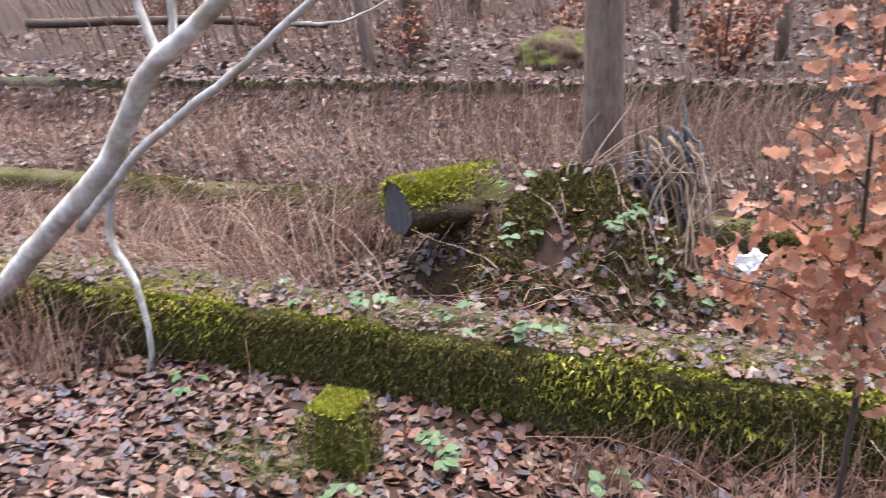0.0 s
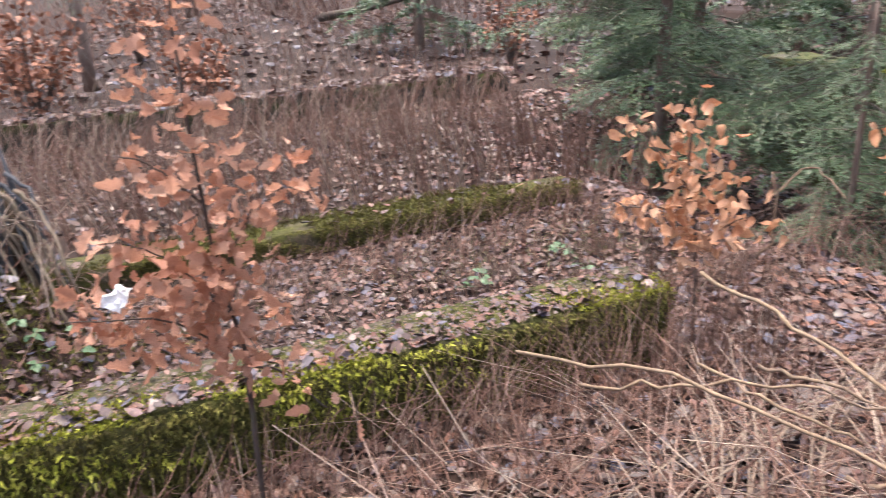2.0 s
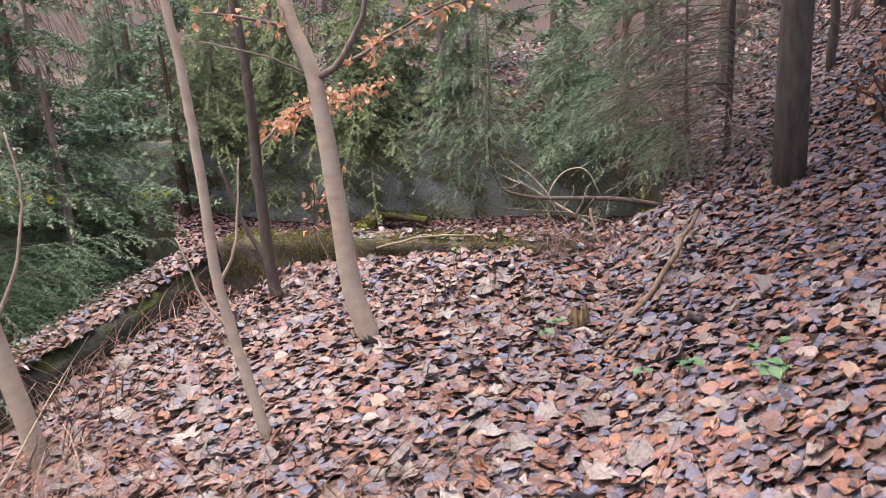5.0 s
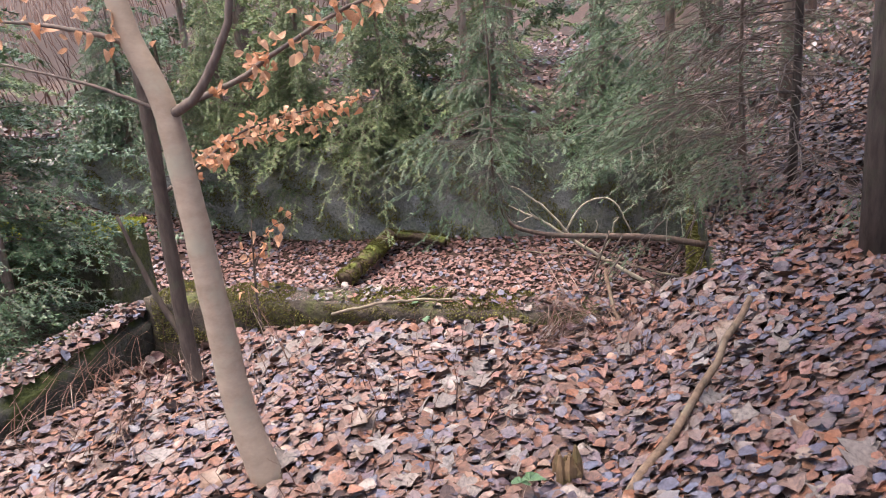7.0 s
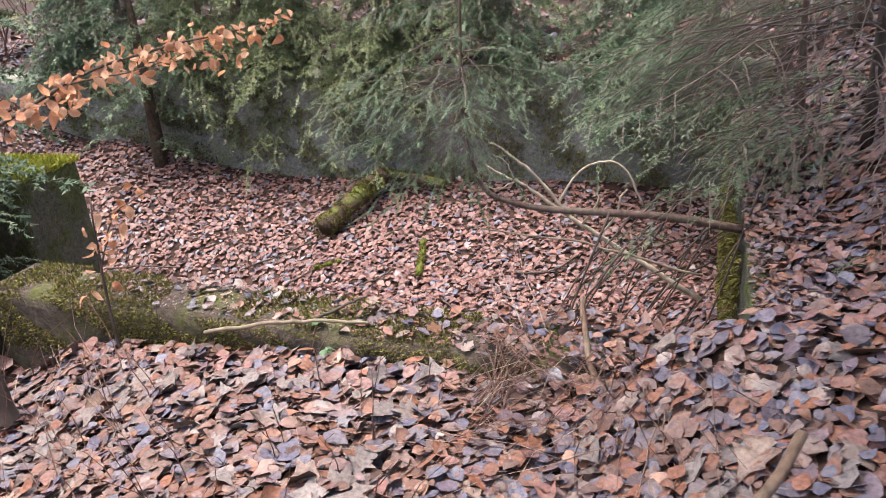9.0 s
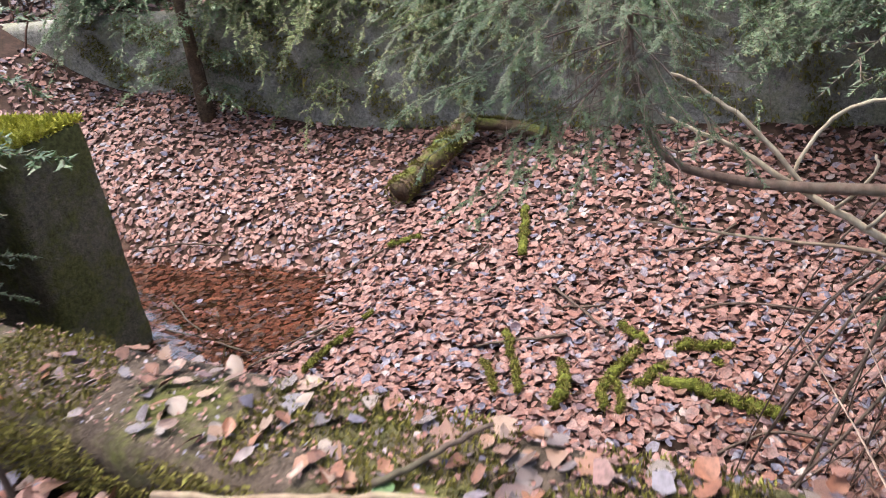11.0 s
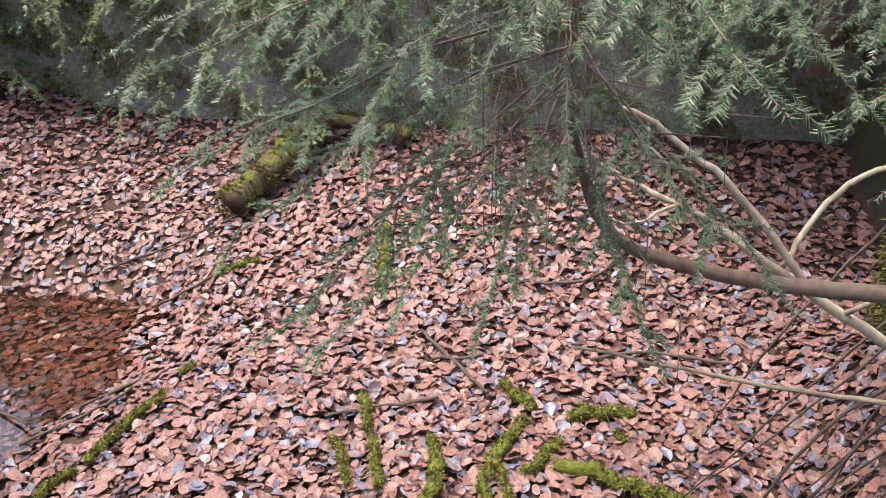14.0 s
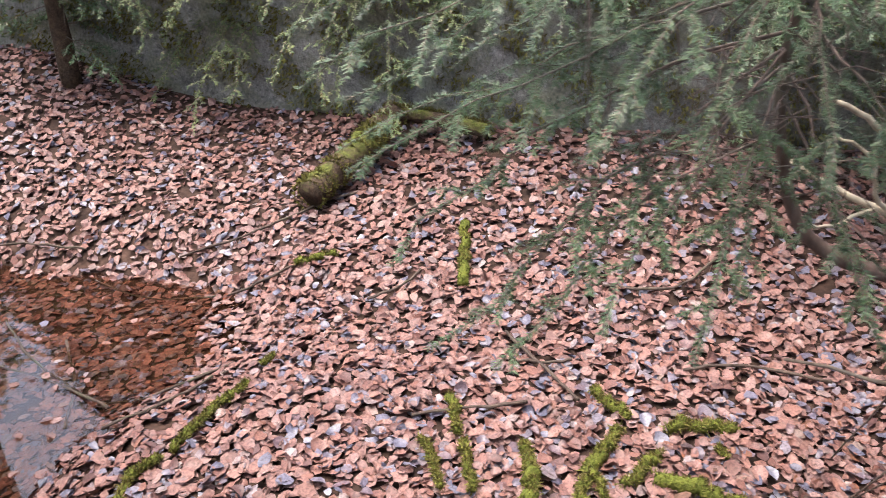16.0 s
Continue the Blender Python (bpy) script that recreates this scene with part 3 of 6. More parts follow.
CROSS.append(scatter("leaf_litter", region(17, 420, 1.0, 2.5, 9.0, 9.44), (0.05, 0.09), BANK_LITTER, 17, "leaves heaped on the end of the cross wall", lift=0.06, height=on_top(0.07)))
scatter("leaf_litter", region(16, 130, -6.3, -2.4, 11.4, 14.4, lambda x, y: ground_z(x, y) < -2.32), (0.06, 0.1), LITTER, 16, "leaves floating on the puddle", tilt=0.08, lift=0.008, height=on_top(-2.328))
scatter("leaf_litter", region(13, 1300, -2.54, -2.12, 6.5, 9.4), (0.03, 0.1), DULL_LITTER, 13, "leaves on the dark wall", height=on_top(-0.085))


rng = np.random.default_rng(31)
p = np.stack([rng.normal(-3.4, 0.45, 16000), rng.normal(0.0, 0.55, 16000)], -1)
p = p[(waves(p[:, 0], p[:, 1], 5.0) > -0.6) & (p[:, 0] < -2.6)]
mound_moss = np.stack([p[:, 0], p[:, 1], ground_z(p[:, 0], p[:, 1])], -1)
# single leaves that lie uppermost
leaf_meshes = []
for i, kind_leaf in enumerate(("beech", "beech", "beech", "maple", "oak")):
    base, faces = leaf_shape(kind_leaf)
    rng = np.random.default_rng(40 + i)
    z = rng.normal(0, 0.35) * (base[:, 1] - 0.5) ** 2 + rng.uniform(0.1, 0.5) * np.abs(base[:, 0])
    leaf_meshes.append(mesh_of("leaf", np.stack([base[:, 0], base[:, 1] - 0.5, z], -1), faces, SINGLE_LEAF))


def single_leaf(parent, x, y, z, size, rnd):
    ob = part("leaf", rnd.choice(leaf_meshes), parent)
    ob.matrix_world = pose(x, y, z, rnd.gauss(0, 16), rnd.gauss(0, 16), rnd.uniform(0, 360)) @ Matrix.Diagonal((size, size, size, 1))


rnd = random.Random(5)
for i in range(46):
    x, y = -3.2 + rnd.gauss(0, 0.28), rnd.uniform(-0.9, 0.9)
    single_leaf(ground, x, y, gz(x, y) + 0.04, rnd.uniform(0.06, 0.11), rnd)
for i in range(220):
    x, y = rnd.uniform(-1.3, 2.6), rnd.uniform(5.2, 9.0)
    single_leaf(ground, x, y, gz(x, y) + 0.045, rnd.uniform(0.06, 0.105), rnd)
for i in range(46):
    x, y = -0.35 + rnd.gauss(0, 0.42), 9.24 + rnd.uniform(-0.15, 0.17)
    single_leaf(wall_cross, x, y, 0.072, rnd.uniform(0.05, 0.09), rnd)
for i in range(40):
    single_leaf(wall_cross, rnd.uniform(0.2, 1.6), 9.23 + rnd.uniform(-0.17, 0.17), 0.072, rnd.uniform(0.05, 0.095), rnd)

# ---- moss ----


def moss_blades(name, pts, normals, length, material, seed, label):
    rng = np.random.default_rng(seed)
    n = len(pts)
    d = normals + rng.normal(0, 0.55, (n, 3))
    d /= np.linalg.norm(d, axis=1)[:, None]
    side = np.cross(d, rng.normal(0, 1, (n, 3)))
    side /= np.linalg.norm(side, axis=1)[:, None]
    ln = rng.uniform(length[0], length[1], n)[:, None]
    V = np.stack([pts - side * ln * 0.22, pts + side * ln * 0.22, pts + d * ln], 1).reshape(-1, 3)
    return tagged(new(name, mesh_of(name, V, np.arange(3 * n).reshape(-1, 3), material)), label, "moss", kind="stuff")


def patchy(rng, n, x0, x1, y0, y1, z0, z1, s, level):
    p = np.stack([rng.uniform(x0, x1, n), rng.uniform(y0, y1, n), rng.uniform(z0, z1, n)], -1)
    return p[waves(p[:, 1] + p[:, 2] * 1.7, p[:, 0] * 2 + p[:, 2] * 2.2, s) > level]


rng = np.random.default_rng(77)
moss_blades("moss", mound_moss, np.tile([0.4, 0, 0.8], (len(mound_moss), 1)), (0.02, 0.055), MOSS_BLADE, 8, "moss creeping over the root mound")
p = patchy(rng, 22000, 2.08, 2.14, 11.0, 14.2, -1.9, -0.3, 2.3, -0.5)
moss_blades("moss", p, np.tile([-1.0, 0, -0.2], (len(p), 1)), (0.02, 0.045), MOSS_BLADE, 9, "moss covering the basin's side wall")
p = patchy(rng, 52000, -2.06, -2.01, -5, 3.85, -0.36, 0.05, 3.0, -0.7)
moss_blades("moss", p, np.tile([0.6, 0, -0.7], (len(p), 1)), (0.012, 0.036), MOSS_BLADE, 1, "shaggy moss hanging on the low wall")
p = patchy(rng, 10000, -2.05, -2.0, -5, 3.85, -0.2, 0.06, 2.2, 0.1)
moss_blades("moss", p, np.tile([0.7, 0, -0.6], (len(p), 1)), (0.015, 0.045), BRIGHT, 15, "yellow-green moss fringe of the low wall")
p = patchy(rng, 22000, -2.2, -2.02, -5, 3.85, 0.03, 0.075, 3.4, 0.0)
moss_blades("moss", p, np.tile([0.4, 0, 1.0], (len(p), 1)), (0.015, 0.035), BRIGHT, 2, "bright moss along the wall's edge")
p = patchy(rng, 26000, -5.3, -4.9, -6, 5.15, -0.32, -0.27, 2.2, -0.3)
moss_blades("moss", p, np.tile([0.4, 0, 1.0], (len(p), 1)), (0.015, 0.04), MOSS_BLADE, 3, "thick moss cushion on the second wall")
p = patchy(rng, 16000, -4.94, -4.90, 1, 5.15, -0.5, -0.28, 2.2, -0.4)
moss_blades("moss", p, np.tile([1.0, 0, -0.2], (len(p), 1)), (0.015, 0.035), MOSS_BLADE, 4, "moss on the face of the second wall")
p = patchy(rng, 18000, -2.0, 0.9, 9.04, 9.42, 0.055, 0.07, 3.1, 0.0)
CROSS.append(moss_blades("moss", p, np.tile([0, 0, 1.0], (len(p), 1)), (0.01, 0.024), MOSS_BLADE, 5, "moss on the top of the cross wall"))
p = patchy(rng, 20000, -2.0, 1.3, 9.0, 9.03, -0.3, 0.07, 3.1, -0.2)
CROSS.append(moss_blades("moss", p, np.tile([0, -0.8, 0.3], (len(p), 1)), (0.01, 0.024), MOSS_BLADE, 6, "moss on the face of the cross wall"))
# the cross wall runs a little askew
for ob in CROSS:
    ob.matrix_world = Matrix.Translation((0, 9.225, 0)) @ pose(0, 0, 0, 0, 0, -4.6) @ Matrix.Translation((0, -9.225, 0)) @ ob.matrix_world
p = patchy(rng, 26000, -9.0, 2.4, 16.8, 16.86, -2.0, 0.03, 2.6, 0.0)
moss_blades("moss", p, np.tile([0, -1.0, -0.5], (len(p), 1)), (0.03, 0.08), MOSS_BLADE, 14, "dull moss on the face of the rear wall")
p = patchy(rng, 26000, -7.5, -4.5, 11.75, 12.64, -0.2, -0.15, 1.6, -0.7)
moss_blades("moss", p, np.tile([0, 0, 1.0], (len(p), 1)), (0.03, 0.07), BRIGHT, 7, "bright yellow-green moss cap on the pier")


def mossy_stick(pts, r, material=MOSS, n=7, label="moss-covered fallen stick lying on the leaves", rough=0.8):
    line = smooth_line(pts, 5, r * rough, rnd)
    b = Build().tube(line, [r * rnd.uniform(0.75, 1.25) for _ in line], n)
    ob = new("mossy_stick", b.mesh("mossy_stick", material))
    tagged(ob, label, "stick", "mossy sticks in the basin")
    q, fuzz = [], []
    for a, c in zip(line, line[1:]):
        for _ in range(int((c - a).length * 2600)):
            v = Vector((rnd.gauss(0, 1), rnd.gauss(0, 1), rnd.gauss(0.4, 1))).normalized()
            q.append(a.lerp(c, rnd.random()) + v * r * 0.9)
            fuzz.append(v)
    if q and material is MOSS:
        rr = np.random.default_rng(len(q))
        n_ = len(q)
        pts_, d = np.array(q), np.array(fuzz) + rr.normal(0, 0.4, (n_, 3))
        side = np.cross(d, rr.normal(0, 1, (n_, 3)))
        side /= np.linalg.norm(side, axis=1)[:, None]
        ln = rr.uniform(0.01, 0.024, n_)[:, None]
        V = np.stack([pts_ - side * ln * 0.25, pts_ + side * ln * 0.25, pts_ + d * ln], 1).reshape(-1, 3)
        tagged(part("moss", mesh_of("moss", V, np.arange(3 * n_).reshape(-1, 3), MOSS_BLADE), ob), kind="stuff")
    return ob


def floor_pts(*xy, up=0.065):
    return [(x, y, gz(x, y) + up) for x, y in xy]


for r, pts in ((0.034, floor_pts((-0.24, 13.2), (-0.12, 13.1), (0.0, 13.0))), (0.038, floor_pts((0.25, 12.96), (0.42, 13.03), (0.6, 13.06))),
               (0.042, floor_pts((-0.05, 12.86), (-0.12, 12.6), (-0.16, 12.42))), (0.03, floor_pts((-0.16, 12.42), (-0.2, 12.3), (-0.12, 12.15))),
               (0.036, floor_pts((-0.56, 12.6), (-0.5, 12.5), (-0.47, 12.36))), (0.044, floor_pts((-0.47, 12.4), (-0.44, 12.26), (-0.46, 12.08))),
               (0.03, floor_pts((-1.07, 12.92), (-0.98, 12.75), (-0.93, 12.6))), (0.026, floor_pts((-0.9, 12.56), (-0.8, 12.35), (-0.73, 12.15))),
               (0.024, floor_pts((-1.12, 12.5), (-1.0, 12.35), (-0.9, 12.15))), (0.034, floor_pts((0.2, 12.68), (0.12, 12.56), (0.03, 12.42))),
               (0.046, floor_pts((0.2, 12.52), (0.5, 12.48), (0.72, 12.42))), (0.05, floor_pts((0.7, 12.42), (0.82, 12.41), (0.94, 12.39))),
               (0.022, floor_pts((-0.12, 12.44), (-0.06, 12.3), (-0.02, 12.12))), (0.02, floor_pts((0.5, 12.86), (0.55, 12.8))),
               (0.03, floor_pts((-2.75, 14.25), (-2.6, 14.32), (-2.46, 14.38))), (0.045, floor_pts((-1.5, 14.95), (-1.43, 14.6), (-1.33, 14.2), up=0.06)),
               (0.03, floor_pts((-2.52, 12.1), (-2.5, 12.4), (-2.4, 12.78))), (0.022, floor_pts((-2.43, 13.02), (-2.4, 13.14))),
               (0.03, floor_pts((-2.54, 12.05), (-2.6, 11.8), (-2.5, 11.6)))):
    mossy_stick(pts, r * 0.85)
for pts in (floor_pts((-3.9, 14.3), (-3.3, 14.6), (-2.9, 15.0)), floor_pts((-2.9, 15.05), (-2.6, 15.25)), floor_pts((-0.9, 13.7), (-0.5, 13.3), (-0.3, 13.1)),
            floor_pts((-4.6, 14.0), (-4.0, 13.9), (-3.4, 14.0)), floor_pts((-3.2, 12.3), (-2.9, 12.6), (-2.75, 12.9)),
            floor_pts((-3.3, 14.0), (-3.0, 14.12), (-2.7, 14.28)), floor_pts((-0.75, 13.4), (-0.55, 13.42), (-0.4, 13.5)), floor_pts((-1.25, 12.7), (-0.95, 12.82), (-0.6, 13.0)),
            floor_pts((-4.9, 13.3), (-4.3, 12.9), (-3.6, 12.62), up=0.12), floor_pts((-4.5, 12.75), (-3.9, 12.7), (-3.3, 12.5), up=0.13), floor_pts((-4.2, 13.15), (-3.8, 12.75), (-3.5, 12.3), up=0.12),
            floor_pts((-3.5, 12.6), (-3.1, 12.75), (-2.7, 13.1), up=0.05), floor_pts((-5.9, 14.1), (-5.3, 14.15), (-4.8, 14.2), up=0.12), floor_pts((-2.0, 13.9), (-1.8, 14.1), (-1.7, 14.3)),
            floor_pts((0.3, 13.6), (0.7, 13.75), (1.2, 13.7)), floor_pts((-2.1, 15.0), (-1.9, 15.2)), floor_pts((0.6, 11.9), (0.9, 12.2), (1.3, 12.2)), floor_pts((-0.3, 14.4), (0.2, 14.5), (0.5, 14.9))):
    mossy_stick(pts, 0.011, DARK_BARK, 5, "thin dark dead stick on the basin floor")

# mossy log leaning from the rear mound
base = Vector((-2.95, 14.95, gz(-2.95, 14.95) + 0.17))
top = Vector((-2.6, 16.3, gz(-2.6, 16.3) + 0.28))


def rotten_log(points, r, label, seed):
    """A log with furrowed, broken bark and a shaggy coat of moss."""
    rr = random.Random(seed)
    line = smooth_line(points, 14, r * 0.05, rr)
    b_ = Build().tube(line, [r * rr.uniform(0.88, 1.08) for _ in line], 22)
    for i, v in enumerate(b_.v):
        k = i // 22
        c = line[min(k, len(line) - 1)]
        f = 1 + 0.16 * noise.noise(Vector((v.x * 9, v.y * 3, v.z * 9))) + 0.12 * noise.noise(v * 22)
        b_.v[i] = c + (v - c) * f
    ob = tagged(new("log", b_.mesh("log", LOG_MOSS)), label, "log")
    q, qn = [], []
    for i in range(int(9000 * r / 0.15)):
        u = rr.random()
        if noise.noise(Vector((u * 7, seed, 0))) < -0.05 and u > 0.12:
            continue
        c = line[int(u * (len(line) - 1))]
        a = rr.gauss(0.9, 0.8) if u > 0.12 else rr.gauss(0, 1.6)
        d = Vector((math.sin(a), 0, math.cos(a)))
        q.append(c + d * r * 0.98)
        qn.append(d)
    qa, na = np.array(q), np.array(qn)
    g = np.random.default_rng(seed)
    na = na + g.normal(0, 0.5, na.shape)
    side = np.cross(na, g.normal(0, 1, na.shape))
    side /= np.linalg.norm(side, axis=1)[:, None]
    ln = g.uniform(0.015, 0.035, len(qa))[:, None]
    V = np.stack([qa - side * ln * 0.25, qa + side * ln * 0.25, qa + na * ln], 1).reshape(-1, 3)
    tagged(part("moss", mesh_of("moss", V, np.arange(len(V)).reshape(-1, 3), MOSS_BLADE), ob), kind="stuff")
    return ob


rotten_log([base, base.lerp(top, 0.5) + Vector((0.04, 0, 0.03)), top], 0.135, "rotting log with moss lying on the basin floor", 5)
rotten_log([top + Vector((0, 0.05, 0)), top + Vector((0.45, 0.1, -0.05)), top + Vector((0.95, 0.05, -0.12))], 0.075, "short mossy bough beside the rotting log", 6)

# ---- spruces ----
TWIG_WOOD = bark_material("spruce_twig", (0.10, 0.07, 0.06), (0.24, 0.18, 0.15), 30, (0.16, 0.15, 0.12), 0.3, 0.002)


def needles(seg_a, seg_b, spacing, length, width, rng, clump=1.0):
    """Needles along many twig segments at once; each is a narrow blade."""
    d = seg_b - seg_a
    ln = np.linalg.norm(d, axis=1)
    count = np.maximum(1, (ln / spacing)).astype(int)
    i = np.repeat(np.arange(len(ln)), count)
    s = rng.random(len(i))
    p = seg_a[i] + d[i] * s[:, None]
    ax = d[i] / ln[i][:, None]
    up = np.tile([0.0, 0.0, 1.0], (len(i), 1))
    side = np.cross(ax, up)
    side /= np.linalg.norm(side, axis=1)[:, None] + 1e-9
    nrm = np.cross(side, ax)
    a = np.where(rng.random(len(i)) < 0.5, 0.0, np.pi) + rng.normal(0, 0.6, len(i))
    out = side * np.cos(a)[:, None] + nrm * np.sin(a)[:, None]
    way = ax * 0.75 + out
    way /= np.linalg.norm(way, axis=1)[:, None]
    L = length * rng.uniform(0.7, 1.2, len(i))[:, None]
    flat = np.cross(way, nrm)
    flat /= np.linalg.norm(flat, axis=1)[:, None] + 1e-9
    V = np.stack([p - flat * width, p + flat * width, p + way * L], 1).reshape(-1, 3)
    return V, np.arange(len(V)).reshape(-1, 3)


def bough(rng, start, azimuth, length, rise, droop, wood, segs, twig_step, sparse=0.0, twig_len=0.42, twig_r=0.003):
    """One spruce branch with side twigs hanging to both sides."""
    n = 9
    pts = []
    for k in range(n):
        u = k / (n - 1)
        r = length * u
        pts.append(np.array([start[0] + math.cos(azimuth) * r, start[1] + math.sin(azimuth) * r,
                             start[2] + rise * r - droop * length * u * u]) + rng.normal(0, 0.022 * length, 3) * u)
    wood.tube([Vector(p) for p in pts], taper(n, 0.0022 + 0.0032 * length, 0.0012), 4, False)
    pts = np.array(pts)
    dist = 0.12 * length
    sidev = np.array([-math.sin(azimuth), math.cos(azimuth), 0])
    outv = np.array([math.cos(azimuth), math.sin(azimuth), 0])
    flip = 1
    while dist < length * 0.98:
        u = dist / length * (n - 1)
        k = int(u)
        p = pts[k] + (pts[min(k + 1, n - 1)] - pts[k]) * (u - k)
        flip = -flip
        dist += twig_step * rng.uniform(0.6, 1.4)
        bare = dist < length * sparse
        tl = length * twig_len * (1.05 - dist / length) * rng.uniform(0.6, 1.15) + 0.06
        w = sidev * flip + outv * rng.uniform(0.5, 1.1) + np.array([0, 0, rng.uniform(-0.6, 0.05)])
        w /= np.linalg.norm(w)
        q1 = p + w * tl * 0.5
        q2 = q1 + (w + np.array([0, 0, -0.45])) * tl * 0.5
        wood.tube([Vector(p), Vector(q1), Vector(q2)], (twig_r, twig_r * 0.75, twig_r * 0.4), 3, False)
        if bare:
            continue
        segs += [(p, q1), (q1, q2)]
        comb = np.cross(w, np.array([0.0, 0.0, 1.0]))
        subs = int(tl / (0.055 if twig_step < 0.07 else 0.07))
        for j in range(subs):
            s = 0.15 + 0.8 * (j + rng.random() * 0.5) / subs
            b0 = p + (q2 - p) * s
            w2 = w + comb * (1 if j % 2 else -1) * rng.uniform(0.6, 1.1) + np.array([0, 0, rng.uniform(-0.45, 0.1)])
            w2 /= np.linalg.norm(w2)
            segs.append((b0, b0 + w2 * tl * (1.1 - s) * rng.uniform(0.35, 0.6)))
    for k in range(int(n * max(0.35, sparse)), n - 1):
        segs.append((pts[k], pts[k + 1]))


def spruce(at, height, low, reach, count, seed, label, needle=(0.008, 0.022, 0.0016), twig_step=0.11, trunk=0.1, material=None, sparse=0.25,
           stem=None, droop=(0.25, 0.55), bark=None, group="young spruces", toward=None, twig_len=0.42, twig_r=0.003, toward_share=0.55, extra=()):
    rng = np.random.default_rng(seed)
    rr = random.Random(seed)
    ob = thing("spruce_tree", at, label, "tree", group)
    base = stem or [(0, 0, -0.15), (0.02, 0.01, height * 0.5), (0, 0, height)]
    line = smooth_line(base, 6, 0.006, rr)
    part("trunk", Build().tube(line, taper(len(line), trunk, 0.012), 10).mesh("trunk", bark or SPRUCE_BARK), ob)
    segs = []
    for i in range(count):
        h = low + (height - low) * (i + rng.random()) / count
        c = min(line, key=lambda q: abs(q.z - h))
        az = rng.uniform(0, 2 * math.pi)
        if toward is not None and rng.random() < toward_share:
            az = toward + rng.normal(0, 0.7)
        ln = reach * (1.06 - (h - low) / (height - low)) ** 0.8 * rng.uniform(0.65, 1.1) + 0.1
        wood = Build()
        bough(rng, (c.x, c.y, h), az, ln, rng.uniform(-0.15, 0.2), rng.uniform(*droop), wood, segs, twig_step, sparse if h < low + 0.38 * (height - low) else min(sparse, 0.25), twig_len, twig_r)
        part("branch", wood.mesh("branch", TWIG_WOOD), ob)
    for h, az, ln, rise, fall in extra:
        c = min(line, key=lambda q: abs(q.z - h))
        wood = Build()
        bough(rng, (c.x, c.y, h), az, ln, rise, fall, wood, segs, twig_step, 0.25, 0.5, twig_r)
        part("branch", wood.mesh("branch", TWIG_WOOD), ob)
    a, b_ = np.array([s[0] for s in segs]), np.array([s[1] for s in segs])
    V, FF = needles(a, b_, needle[0], needle[1], needle[2], rng)
    part("crown", mesh_of("crown", V, FF, material or NEEDLE), ob, "drooping green needle sprays")
    return ob


# bent spruce leaning out over the deep basin
def reach_bough(rng, start, tip, droop, wood, segs, twig_step, sparse, twig_len, twig_r):
    """A bough from start that ends at tip."""
    dx, dy = tip[0] - start[0], tip[1] - start[1]
    ln = math.hypot(dx, dy)
    bough(rng, start, math.atan2(dy, dx), ln, (tip[2] - start[2]) / ln + droop, droop, wood, segs, twig_step, sparse, twig_len, twig_r)


def leaning_spruce(label, stem, radius, tips, upper, reach, seed, material, curtain=0, needle=(0.001, 0.0185, 0.0014), twig_step=0.08):
    """A slim spruce whose stem follows a bent line; tips: (height on the stem, x, y, z) of its lower boughs; upper: heights between which more boughs grow."""
    rng = np.random.default_rng(seed)
    rr = random.Random(seed)
    at = Vector(stem[0])
    ob = thing("spruce_tree", at, label, "tree", "young spruces")
    line = smooth_line([Vector(p) - at for p in stem], 7, 0.002, rr)
    part("trunk", Build().tube(line, taper(len(line), radius, 0.006), 12).mesh("trunk", STEM_BARK), ob)
    segs, jobs = [], []
    high = [q for q in line if q.z > line[0].z + 0.15]
    for h, x, y, z in tips:
        c = min(high, key=lambda q: abs(q.z + at.z - h))
        jobs.append(((c.x, c.y, c.z), Vector((x, y, z)) - at, rng.uniform(0.12, 0.4)))
    for k in range(upper[2]):
        h = upper[0] + (upper[1] - upper[0]) * (k + rng.random()) / upper[2]
        c = min(high, key=lambda q: abs(q.z + at.z - h))
        a, ln = rng.uniform(0, 6.28), reach * (1.1 - 0.8 * (h - upper[0]) / (upper[1] - upper[0])) * rng.uniform(0.7, 1.15)
        jobs.append(((c.x, c.y, c.z), c + Vector((math.cos(a) * ln, math.sin(a) * ln, -rng.uniform(0.1, 0.4) * ln)), rng.uniform(0.1, 0.35)))
    for c, tip, droop in jobs:
        wood = Build()
        reach_bough(rng, c, tip, droop, wood, segs, twig_step, rng.uniform(0.25, 0.45), 0.36, 0.0015)
        for k in range(curtain):
            u = rng.uniform(0.1, 0.55)
            p = Vector(c).lerp(tip, u) + Vector((0, 0, droop * 0.2))
            w = Vector((rng.normal(0, 0.14), rng.normal(0, 0.14), -rng.uniform(0.12, 0.4)))
            wood.tube([p, p + w * 0.45 + Vector((w.x * 0.5, w.y * 0.5, 0.03)), p + w], (0.0022, 0.0017, 0.0009), 4, False)
        part("branch", wood.mesh("branch", TWIG_WOOD), ob, "bough with thin grey-brown twigs")
    a, b_ = np.array([q[0] for q in segs]), np.array([q[1] for q in segs])
    V, FF = needles(a, b_, *needle, rng)
    part("crown", mesh_of("crown", V, FF, material), ob, "flat green needle sprays")
    return ob


